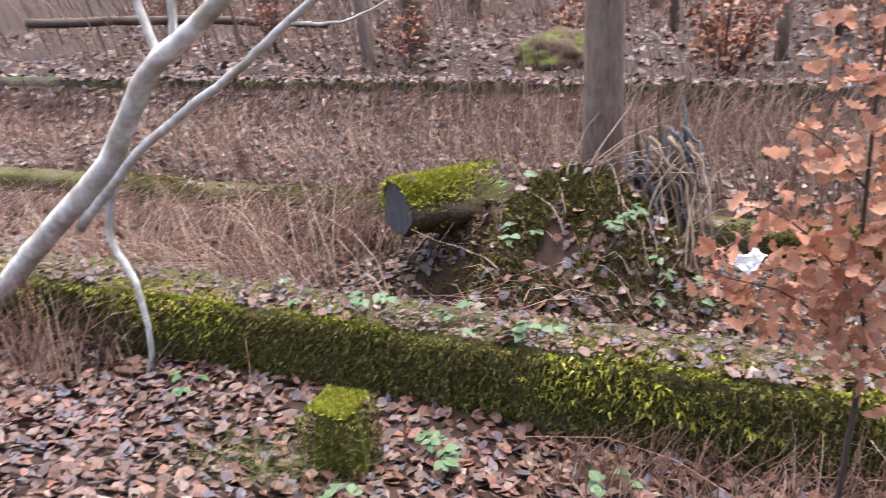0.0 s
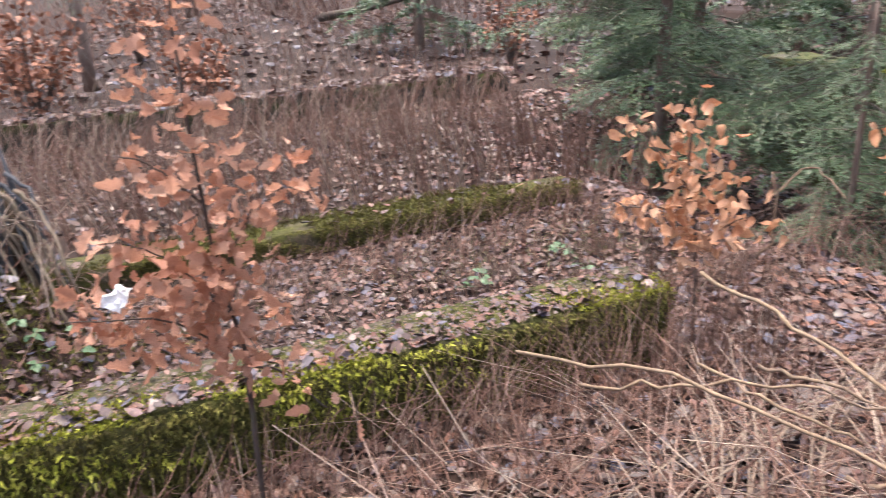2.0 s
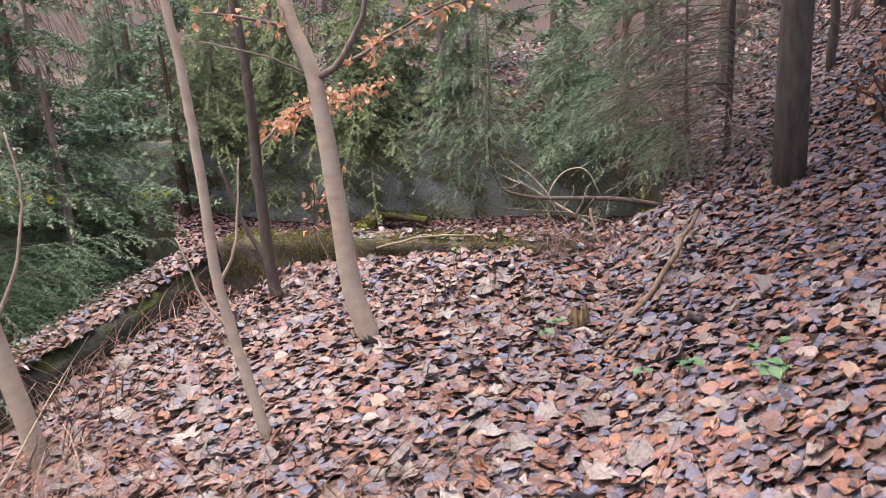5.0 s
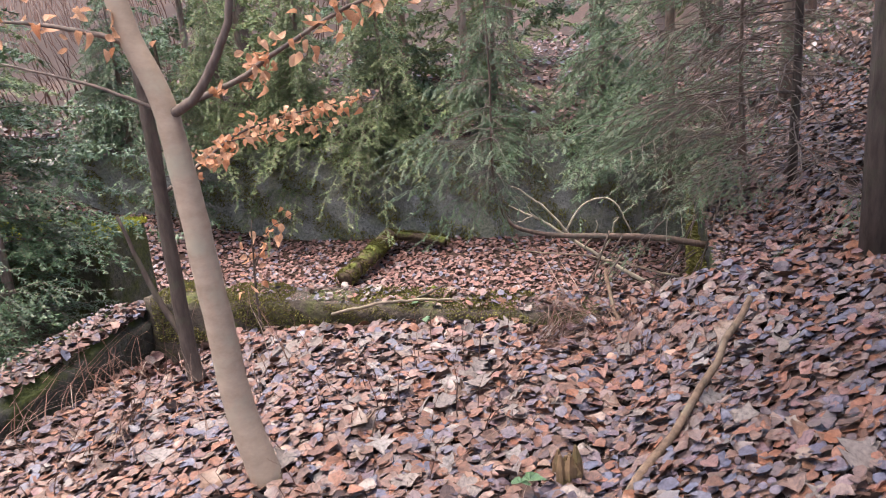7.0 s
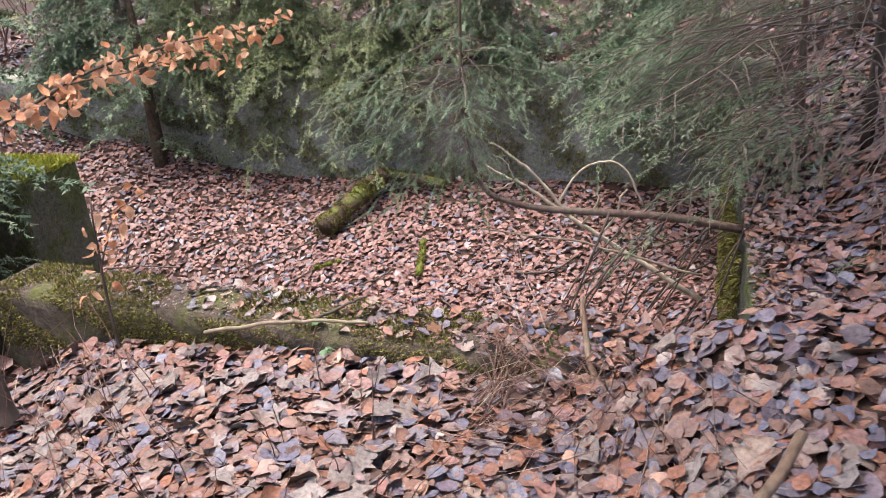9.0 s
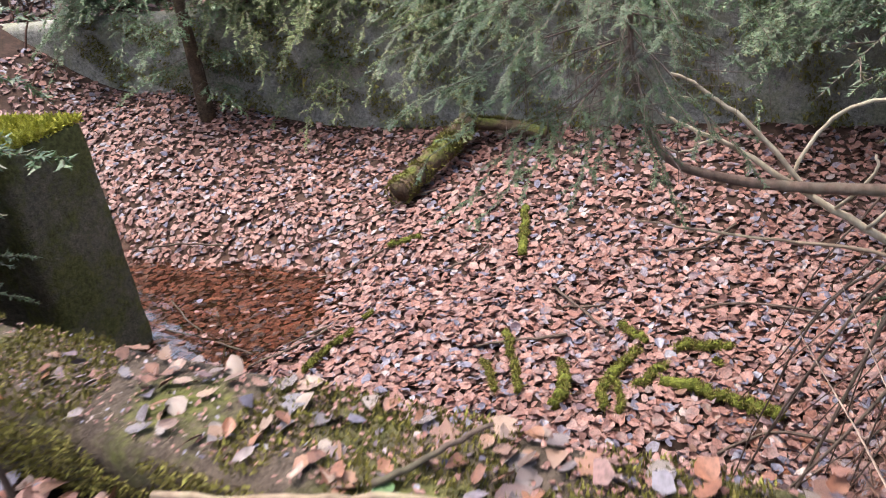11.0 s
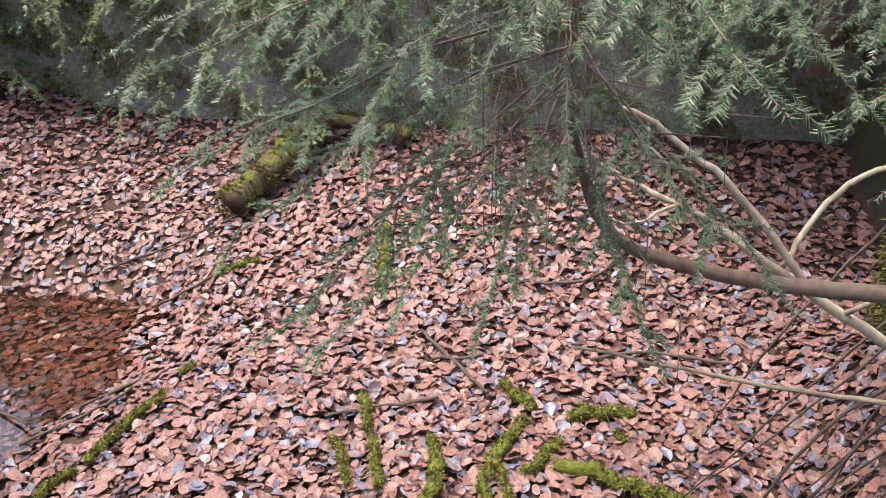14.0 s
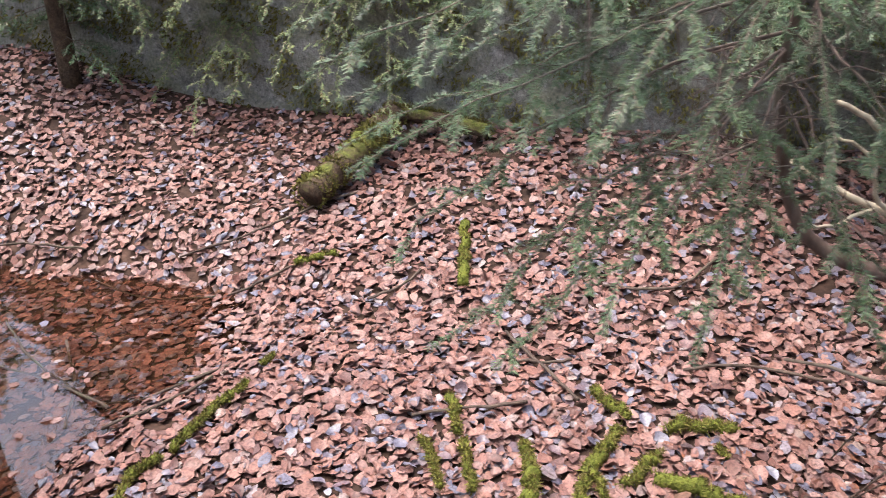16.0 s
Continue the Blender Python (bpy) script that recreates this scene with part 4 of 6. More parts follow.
STEM_BARK = bark_material("young_spruce_bark", (0.10, 0.062, 0.048), (0.24, 0.165, 0.13), 30, (0.2, 0.19, 0.14), 0.35, 0.004)
leaning_spruce("slim spruce with a bent trunk growing out over the basin",
               [(2.16, 11.32, -0.2), (1.7, 11.24, -0.1), (1.22, 11.2, -0.066), (0.9, 11.2, -0.058), (0.62, 11.2, -0.02), (0.43, 11.2, 0.06), (0.345, 11.2, 0.23), (0.3, 11.18, 0.47), (0.31, 11.12, 0.8), (0.34, 11.1, 1.5), (0.33, 11.1, 2.7)], 0.03,
               [(0.85, -0.62, 10.55, 0.60), (0.9, -0.75, 10.8, 0.62), (0.7, -0.55, 10.6, 0.36), (0.75, -0.7, 10.9, 0.3), (0.55, -0.4, 10.62, -0.02), (0.6, -0.55, 10.75, 0.12), (0.5, -0.22, 10.6, 0.0),
                (0.55, -0.05, 10.6, 0.1), (0.5, 0.16, 10.6, 0.06), (0.75, 0.33, 10.62, 0.43), (0.5, 0.47, 10.68, 0.16), (0.42, 0.55, 10.68, -0.02), (0.4, 0.22, 10.7, 0.14), (0.6, 0.82, 10.8, 0.1),
                (0.6, -0.3, 11.3, 0.25), (0.7, 0.75, 11.5, 0.3), (0.8, 0.1, 10.55, 0.5), (1.0, -0.85, 11.05, 0.7), (1.1, -0.4, 10.5, 0.8), (1.05, 0.9, 10.7, 0.55),
                (0.9, -0.05, 10.45, 0.55), (0.65, 0.62, 10.6, 0.3), (0.95, 0.55, 10.5, 0.6), (0.85, -0.5, 11.2, 0.45), (0.95, -0.6, 10.7, 0.5), (1.2, 0.3, 10.4, 0.75)],
               (0.9, 2.6, 26), 0.85, 11, NEEDLE, 4)
# Upper boughs are added to shade the basin's corner below.
leaning_spruce("young spruce with fresh green sprays beside the basin wall",
               [(2.6, 12.95, gz(2.6, 12.95) - 0.1), (2.58, 12.95, 0.6), (2.56, 12.92, 1.4), (2.55, 12.9, 4.6)], 0.05,
               [(0.6, 1.2, 12.5, -0.1), (0.7, 0.8, 12.7, 0.05), (0.85, 1.0, 12.6, 0.2), (0.9, 0.62, 12.9, 0.15), (1.0, 1.25, 12.4, 0.3), (1.1, 0.75, 12.5, 0.35), (0.65, 1.5, 12.3, 0.0), (0.8, 1.4, 13.0, 0.0),
                (1.2, 1.0, 12.9, 0.5), (1.3, 1.3, 12.3, 0.6), (1.4, 0.8, 12.7, 0.7), (0.5, 1.7, 12.6, -0.15)],
               (0.9, 4.3, 46), 1.5, 33, NEEDLE, 1, (0.0036, 0.02, 0.0024), 0.06)
# small spruce in front of the rear wall and others hanging over it
spruce((-6.52, 16.4, gz(-6.52, 16.4)), 3.8, 0.55, 1.2, 44, 12, "small spruce standing before the rear wall", (0.0065, 0.042, 0.0068), 0.08, 0.12, bark=LOG_MOSS)
spruce((-4.6, 17.9, 0.05), 3.6, -0.5, 1.7, 50, 13, "yellowish spruce hanging over the rear wall", (0.0065, 0.042, 0.0068), 0.08, 0.09, NEEDLE_FAR, 0.35, droop=(0.4, 0.8), toward=-1.6)
spruce((-6.6, 19.4, 0.25), 4.2, 0.1, 2.2, 50, 14, "yellowish spruce behind the rear wall", (0.011, 0.065, 0.012), 0.09, 0.1, NEEDLE_FAR, 0.3, droop=(0.3, 0.7))
spruce((-1.6, 18.4, 0.15), 6, 0.3, 2.0, 46, 15, "dark spruce behind the rear wall", (0.011, 0.065, 0.012), 0.09, 0.1, NEEDLE_FAR, 0.4, droop=(0.3, 0.7))
spruce((1.9, 15.9, -0.6), 5.5, 0.4, 1.9, 56, 16, "dense spruce in the far corner of the basin", (0.006, 0.042, 0.0065), 0.075, 0.1, None, 0.25, droop=(0.25, 0.6))
# The upper crown is made fuller to shade the ground below.
spruce((2.9, 11.8, gz(2.9, 11.8)), 6.5, 0.15, 2.3, 96, 17, "spruce with many bare lower twigs beside the slope", (0.008, 0.034, 0.004), 0.08, 0.042, None, 0.8, bark=DARK_BARK, droop=(0.05, 0.45), twig_len=0.55, twig_r=0.0042, toward=3.6,
       extra=((0.15, 2.6, 1.4, 0.05, 0.35), (0.25, 2.9, 1.5, 0.05, 0.35), (0.1, 3.2, 1.4, 0.05, 0.4), (0.35, 3.5, 1.5, 0.0, 0.45), (0.5, 2.8, 1.6, 0.0, 0.4), (0.2, 3.8, 1.3, 0.0, 0.35)))
spruce((3.3, 15.0, gz(3.3, 15.0)), 6.5, 0.2, 2.2, 76, 18, "spruce with bare grey lower boughs on the slope", (0.008, 0.034, 0.0034), 0.09, 0.1, None, 0.72, droop=(0.05, 0.4), twig_len=0.55, twig_r=0.006, toward=3.6)
for k, (x, low_, r_) in enumerate(((-6.1, 0.0, 1.4), (-4.4, 0.1, 1.2), (-2.9, 0.0, 1.5), (-0.9, 0.05, 1.3), (0.9, 0.1, 1.3), (-8.2, 0.1, 1.5))):
    spruce((x, 17.5, 0.06), 3.0, low_, r_ + 0.3, 64, 140 + k, "spruce hanging down over the rear wall", (0.006, 0.04, 0.0065), 0.08, 0.07, NEEDLE_FAR if k < 3 else None, 0.2, droop=(0.45, 0.9), toward=-1.57, toward_share=0.85)
for k, (x, y) in enumerate(((-8.6, 18.6), (-5.4, 19.0), (-3.1, 18.8), (-7.3, 20.6))):
    spruce((x, y, gz(x, y)), 4.2, 0.2, 2.0, 30, 160 + k, "full green spruce behind the rear wall", (0.02, 0.09, 0.022), 0.11, 0.1, NEEDLE_FAR if k % 2 else None, 0.15)
spruce((-4.4, 10.2, -1.7), 4.6, 0.9, 1.3, 60, 46, "young spruce reaching over the dark wall", (0.007, 0.036, 0.006), 0.075, 0.07, None, 0.12, droop=(0.2, 0.5))
# spruces in the sunken basin
spruce((-4.6, 8.3, -1.3), 6, 0.7, 2.3, 70, 19, "bushy spruce growing in the sunken basin", (0.0078, 0.034, 0.0052), 0.075, 0.09, None, 0.15, droop=(0.2, 0.5))
spruce((-6.9, 7.6, -1.2), 7, 0.6, 2.6, 70, 20, "dark bushy spruce in the sunken basin", (0.0125, 0.048, 0.0085), 0.08, 0.1, None, 0.15, droop=(0.2, 0.5))
spruce((-5.2, 10.8, -1.3), 6.5, 0.8, 2.2, 60, 21, "spruce with spreading boughs in the sunken basin", (0.014, 0.07, 0.013), 0.08, 0.1, None, 0.15, droop=(0.2, 0.5))
spruce((-9.3, 10.2, -0.8), 5.5, 0.6, 2.6, 60, 22, "tall spruce behind the sunken basin", (0.014, 0.07, 0.013), 0.10, 0.12, None, 0.2)
for k, (x, y, h_) in enumerate(((-6.2, 25, 7), (-1.8, 24.5, 7), (-10.5, 27, 8), (3.2, 25, 8), (-11, 14.5, 4.8), (-13, 19, 5), (-9.5, 22, 5.2), (-4, 22.5, 6), (0.5, 21.5, 7), (-14, 12, 8), (-16, 8, 8), (6.5, 21, 8))):
    spruce((x, y, gz(x, y)), h_, 0.5, 2.6, 30, 60 + k, "spruce in the wood behind the basins", (0.03, 0.12, 0.028), 0.14, 0.12, NEEDLE_FAR if k % 2 else None, 0.2)
# tall trunks with the crown far overhead; unseen crowns on the right are filled out for shade
spruce((2.84, 8.6, 0.55), 14, 3.4, 3.4, 64, 23, "tall spruce with a dark scaly trunk on the bank", (0.028, 0.14, 0.035), 0.2, 0.12, bark=DARK_BARK, group="tall spruces")
spruce((-5.25, -0.2, -0.5), 15, 4.5, 2.6, 22, 24, "tall spruce trunk rising beside the mound", (0.05, 0.12, 0.03), 0.25, 0.175, group="tall spruces")
# Spruces added on the slope so that their crowns overhead shade it.
for k, (x, y) in enumerate(((4.6, 11.2), (5.0, 6.3), (6.6, 14.6), (4.6, 3.0))):
    spruce((x, y, gz(x, y)), 13, 3.4, 3.4, 52, 80 + k, "tall spruce added on the slope to shade it", (0.045, 0.14, 0.035), 0.22, 0.15, bark=DARK_BARK, group="tall spruces")
spruce((-2.95, 6.25, -0.95), 2.3, 0.5, 1.0, 40, 47, "low young spruce at the end of the dark wall", (0.005, 0.032, 0.0042), 0.07, 0.035, None, 0.1, droop=(0.2, 0.5))
spruce((-13.5, 1.0, -0.1), 9, 1.6, 2.4, 40, 25, "dark spruce among the distant trees", (0.022, 0.05, 0.004), 0.2, 0.12)
spruce((4.2, 19.0, gz(4.2, 19.0)), 9, 1.4, 2.4, 46, 26, "spruce on the slope behind the basin", (0.02, 0.045, 0.004), 0.18, 0.12, sparse=0.5)

# ---- broadleaf trees ----


def trunk_tree(name, label, stems, bark, category="tree", group="", n=10, jitter=0.004):
    """stems: (part name, points, first radius, last radius); the first point of the first stem is the base."""
    at = Vector(stems[0][1][0])
    ob = thing(name, at, label, category, group)
    rr = random.Random(int(abs(at.x * 1000)))
    for pname, pts, r0, r1 in stems:
        line = smooth_line([Vector(p) - at for p in pts], 6, jitter, rr)
        part(pname, Build().tube(line, taper(len(line), r0, r1), n).mesh(pname, bark), ob)
    return ob


def hang_leaves(ob, meshes, pts, size, spread_, seed, label=""):
    """Withered leaves on a twig: separate blades, each a part."""
    rr = random.Random(seed)
    at = ob.location
    for p in pts:
        q = Vector(p) + Vector((rr.gauss(0, spread_), rr.gauss(0, spread_), rr.gauss(0, spread_ * 0.7))) - at
        s = rr.uniform(*size)
        lf = part("leaf", rr.choice(meshes), ob, label)
        lf.matrix_basis = Matrix.Translation(q) @ Euler((rr.gauss(-1.0, 0.6), rr.gauss(0, 0.6), rr.uniform(0, 6.28))).to_matrix().to_4x4() @ Matrix.Diagonal((s, s, s, 1))


def leaf_variants(kind_leaf, material, count=3, curl=0.7):
    out = []
    for i in range(count):
        base, faces = leaf_shape(kind_leaf)
        rng = np.random.default_rng(90 + i)
        z = rng.normal(0, curl) * (base[:, 1] - 0.3) ** 2 + rng.uniform(0.2, 0.7) * np.abs(base[:, 0]) + rng.normal(0, 0.05, len(base))
        out.append(mesh_of("leaf", np.stack([base[:, 0], base[:, 1], z], -1), faces, material))
    return out


OAK = leaf_variants("oak", OAK_LEAF, 4)
BEECH = leaf_variants("beech", BEECH_LEAF, 4)


def along(pts, n, a=0.0):
    line = smooth_line(pts, 8)
    return [line[int((a + (1 - a) * (i + 0.5) / n) * (len(line) - 1))] for i in range(n)]


birch = trunk_tree("birch_tree", "leaning pale-barked young tree at the wall", [
    ("trunk", [(-1.9, -3.75, -0.4), (-1.9, -3.33, -0.02), (-1.9, -2.84, 0.37), (-1.9, -2.2, 0.85), (-1.9, -1.94, 1.15), (-1.9, -1.71, 1.41), (-1.9, -1.23, 1.72), (-1.9, -0.2, 2.6)], 0.078, 0.042),
    ("limb", [(-1.9, -2.48, 0.5), (-1.88, -2.25, 0.68), (-1.86, -1.8, 1.03), (-1.85, -1.2, 1.38), (-1.85, -0.72, 1.69), (-1.85, 0.1, 2.2)], 0.03, 0.015),
    ("limb", [(-1.9, -1.66, 1.45), (-1.92, -1.75, 1.75), (-1.92, -1.8, 2.2)], 0.025, 0.012),
    ("limb", [(-1.9, -1.55, 1.5), (-1.88, -1.5, 1.8), (-1.88, -1.55, 2.3)], 0.022, 0.012),
    ("root_sucker", [(-1.9, -2.15, 0.78), (-1.88, -2.23, 0.47), (-1.86, -2.09, 0.2), (-1.84, -2.06, -0.16), (-1.84, -2.16, -0.44)], 0.022, 0.014),
    ("twig", [(-1.85, -0.85, 1.6), (-1.8, -0.5, 1.62), (-1.8, -0.2, 1.75)], 0.009, 0.004)], BIRCH_BARK)

beech = trunk_tree("beech_tree", "smooth-barked young beech with a forked stem", [
    ("trunk", [(0.03, 7.1, -0.1), (0.0, 7.1, 0.05), (-0.06, 7.1, 0.32), (-0.09, 7.1, 0.75), (-0.13, 7.1, 1.32), (-0.17, 7.1, 1.66), (-0.3, 7.1, 2.1), (-0.45, 7.15, 3.2), (-0.4, 7.2, 5)], 0.078, 0.03),
    ("limb", [(-0.15, 7.1, 1.6), (0.0, 7.08, 1.68), (0.12, 7.1, 1.85), (0.2, 7.1, 2.05), (0.3, 7.1, 2.8)], 0.022, 0.012),
    ("limb", [(-0.15, 7.1, 1.62), (0.1, 7.25, 1.72), (0.23, 7.3, 1.8), (0.59, 7.3, 1.96), (0.95, 7.35, 2.05)], 0.014, 0.005),
    ("limb", [(-0.17, 7.1, 1.65), (-0.26, 7.08, 1.88), (-0.5, 7.05, 1.97), (-0.86, 7.1, 2.03)], 0.016, 0.006),
    ("limb", [(-0.17, 7.1, 1.62), (-0.4, 7.0, 1.75), (-0.8, 7.0, 1.86)], 0.009, 0.004)], BEECH_BARK, n=14, jitter=0.002)
for limb in [o for o in beech.children if o.name.startswith("limb")]:
    limb.data.materials[0] = TWIG_WOOD
    limb["label"] = "dark thin limb"
hang_leaves(beech, BEECH, along([(0.1, 7.25, 1.72), (0.23, 7.3, 1.8), (0.59, 7.3, 1.96), (0.95, 7.35, 2.05)], 95), (0.038, 0.065), 0.06, 4)
hang_leaves(beech, BEECH, along([(-0.17, 7.1, 1.65), (-0.26, 7.08, 1.88), (-0.5, 7.05, 1.97), (-0.86, 7.1, 2.03)], 26, 0.3), (0.04, 0.065), 0.06, 5)
LIMB = [(-1.19, 8.42, 1.02), (-1.2, 8.9, 1.12), (-1.2, 9.5, 1.24), (-1.0, 10.05, 1.3), (-0.66, 10.6, 1.34)]
SPRIGS = [[(-1.2, 9.3, 1.2), (-1.0, 9.6, 1.22), (-0.85, 9.85, 1.27)], [(-1.1, 9.9, 1.28), (-1.05, 10.2, 1.22), (-0.9, 10.4, 1.18)], [(-1.2, 9.0, 1.14), (-1.35, 9.3, 1.1), (-1.35, 9.6, 1.02)]]
dark_beech = trunk_tree("beech_tree", "slender grey-brown tree by the dark wall with a copper-leaved limb", [("trunk", [(-1.17, 8.4, -0.25), (-1.19, 8.4, 0.0), (-1.2, 8.4, 0.68), (-1.18, 8.4, 1.5), (-1.2, 8.4, 2.0), (-1.35, 8.4, 5)], 0.055, 0.03),
           ("limb", [(-1.2, 8.4, 0.05), (-1.38, 8.38, 0.45), (-1.5, 8.36, 0.9)], 0.025, 0.01), ("limb", LIMB, 0.013, 0.004)]
           + [("twig", q, 0.005, 0.002) for q in SPRIGS], DARK_BARK, group="thin trees on the bank")
hang_leaves(dark_beech, BEECH, along(LIMB, 150, 0.22), (0.05, 0.085), 0.055, 6)
for k, q in enumerate(SPRIGS):
    hang_leaves(dark_beech, BEECH, along(q, 30), (0.045, 0.075), 0.05, 7 + k)
trunk_tree("beech_tree", "slender leaning tree at the basin's edge", [("trunk", [(-1.5, 5.87, -0.35), (-1.52, 5.87, -0.1), (-1.62, 5.87, 0.6), (-1.72, 5.9, 1.4), (-1.9, 5.9, 2.4), (-2.2, 5.9, 5)], 0.065, 0.03),
           ("twig", [(-1.6, 5.87, 0.5), (-1.42, 5.9, 0.8), (-1.3, 5.92, 1.2), (-1.32, 5.92, 1.5)], 0.011, 0.004), ("twig", [(-1.68, 5.88, 1.0), (-1.85, 5.85, 1.25), (-1.98, 5.85, 1.6)], 0.009, 0.003), ("twig", [(-1.56, 5.87, 0.25), (-1.75, 5.8, 0.4), (-2.0, 5.75, 0.42)], 0.008, 0.003)], BEECH_BARK, group="thin trees on the bank")
trunk_tree("beech_tree", "thin crooked sapling on the bank", [("trunk", [(-0.12, 5.81, -0.1), (-0.16, 5.81, 0.15), (-0.26, 5.81, 0.75), (-0.27, 5.81, 1.4), (-0.3, 5.81, 1.9), (-0.4, 5.81, 3)], 0.032, 0.016),
           ("twig", [(-0.26, 5.81, 0.75), (-0.14, 5.8, 0.98), (-0.08, 5.82, 1.35)], 0.009, 0.003), ("twig", [(-0.22, 5.81, 0.5), (-0.34, 5.79, 0.7), (-0.42, 5.77, 1.0)], 0.008, 0.003)], BEECH_BARK, group="thin trees on the bank")


def sapling(label, stem, twigs, leaves, size, seed, meshes=OAK, spread_=0.06):
    ob = trunk_tree("oak_sapling", label, [("stem", stem, 0.012, 0.004)] + [("twig", t, 0.005, 0.002) for t in twigs], DARK_BARK, "sapling", "saplings with withered leaves", 6)
    for k, (pts, n) in enumerate(leaves):
        hang_leaves(ob, meshes, along(pts, n), size, spread_, seed + k)
    return ob


z0 = gz(-1.45, 1.46)
st = [(-1.45, 1.46, z0 - 0.05), (-1.45, 1.48, 0.3), (-1.45, 1.48, 0.6), (-1.45, 1.44, 0.85), (-1.45, 1.42, 1.4), (-1.45, 1.42, 1.8)]
tw = [[(-1.45, 1.47, 0.55), (-1.42, 1.25, 0.75), (-1.4, 0.95, 0.82)], [(-1.45, 1.47, 0.5), (-1.45, 1.6, 0.45), (-1.45, 1.75, 0.25)], [(-1.45, 1.44, 0.85), (-1.45, 1.6, 1.1), (-1.45, 1.7, 1.22)],
      [(-1.45, 1.43, 1.1), (-1.45, 1.3, 1.25), (-1.45, 1.2, 1.3)], [(-1.45, 1.46, 0.7), (-1.4, 1.3, 0.95), (-1.4, 1.15, 1.05)]]
oak1 = sapling("small oak sapling holding withered copper leaves", st, tw, [(st[2:5], 110), (st[4:], 34), (tw[0], 100), (tw[1], 14), (tw[2], 56), (tw[3], 30), (tw[4], 90)], (0.045, 0.085), 200, spread_=0.085)
st = [(-1.95, 3.95, gz(-1.95, 3.95) - 0.05), (-2.0, 3.95, 0.3), (-2.1, 3.95, 0.7), (-2.05, 3.95, 1.12)]
tw = [[(-2.0, 3.95, 0.3), (-2.3, 3.95, 0.4), (-2.75, 3.95, 0.3)], [(-2.0, 3.95, 0.3), (-1.75, 3.95, 0.5), (-1.5, 3.95, 0.66)], [(-2.1, 3.95, 0.6), (-2.4, 3.95, 0.75), (-2.6, 3.95, 0.85)], [(-2.05, 3.95, 0.5), (-1.9, 3.95, 0.7), (-1.75, 3.95, 0.8)]]
oak2 = sapling("low beech sapling with copper leaves by the wall's end", st, tw, [(st[1:], 70), (tw[0], 70), (tw[1], 40), (tw[2], 44), (tw[3], 34), (st[1:], 40)], (0.05, 0.09), 300, BEECH, 0.075)
st = [(-1.2, 4.75, gz(-1.2, 4.75) - 0.05), (-1.2, 4.8, 0.4), (-1.22, 4.8, 0.9), (-1.15, 4.8, 1.4), (-1.15, 4.8, 2.0)]
tw = [[(-1.2, 4.8, 0.5), (-1.4, 4.8, 0.7), (-1.65, 4.8, 0.95)], [(-1.2, 4.8, 0.6), (-1.05, 4.8, 0.9), (-0.9, 4.8, 1.1)], [(-1.2, 4.8, 0.6), (-1.4, 4.8, 0.65), (-1.55, 4.8, 0.7)], [(-1.2, 4.8, 0.3), (-1.0, 4.8, 0.5), (-0.95, 4.8, 0.6)]]
oak3 = sapling("thin beech sapling with copper leaves before the spruces", st, tw, [(st[1:], 50), (tw[0], 44), (tw[1], 54), (tw[2], 30), (tw[3], 26), (st[1:], 30)], (0.05, 0.09), 400, BEECH, 0.07)
st = [(-1.0, 9.0, -0.3), (-1.0, 9.0, 0.2), (-0.95, 9.0, 0.7)]
oak4 = sapling("twiggy beech seedling before the cross wall", st, [[(-1.0, 9.0, 0.3), (-0.85, 9.0, 0.6), (-0.6, 9.0, 0.75)]], [([(-1.0, 9.0, 0.3), (-0.85, 9.0, 0.6), (-0.6, 9.0, 0.75)], 16), (st[1:], 8)], (0.05, 0.08), 500, BEECH)

# ---- uprooted trunk and its mound ----


def mound(name, centre, size, material, label, seed):
    ob_b = bmesh.new()
    bmesh.ops.create_icosphere(ob_b, subdivisions=5, radius=1)
    for v in ob_b.verts:
        n_ = noise.fractal(v.co * 1.8 + Vector((seed, 0, 0)), 1.0, 2.0, 6) * 0.16
        v.co = v.co * (1 + n_)
        v.co = Vector((v.co.x * size[0], v.co.y * size[1], v.co.z * size[2]))
    me = bpy.data.meshes.new(name)
    ob_b.to_mesh(me)
    ob_b.free()
    me.materials.append(material)
    me.polygons.foreach_set("use_smooth", np.ones(len(me.polygons), bool))
    ob = tagged(new(name, me), label, "mound")
    ob.location = centre
    return ob


rng = np.random.default_rng(8)
uprooted = thing("fallen_trunk", (-3.55, -1.28, -0.3), "sawn-off mossy trunk of an uprooted tree", "log")
axis = Vector((-0.83, 0.56, -0.03)).normalized()
across = Vector((axis.y, -axis.x, 0)).normalized()
face = Vector((0.0, 0.0, 0.46))
line = [face + axis * (0.09 * k) + Vector((0, 0, 0.01 * (k % 2) - 0.002 * k * k)) for k in range(13)]
def lump(v, c):
    """Pushes a ring's corner in or out: flats and ridges as on a buttressed stem."""
    d = v - c
    a = math.atan2(d.z, d.dot(across))
    return c + d * (1 + 0.09 * math.cos(3 * a + 0.9) + 0.06 * math.cos(5 * a) + 0.09 * noise.noise(v * 14))


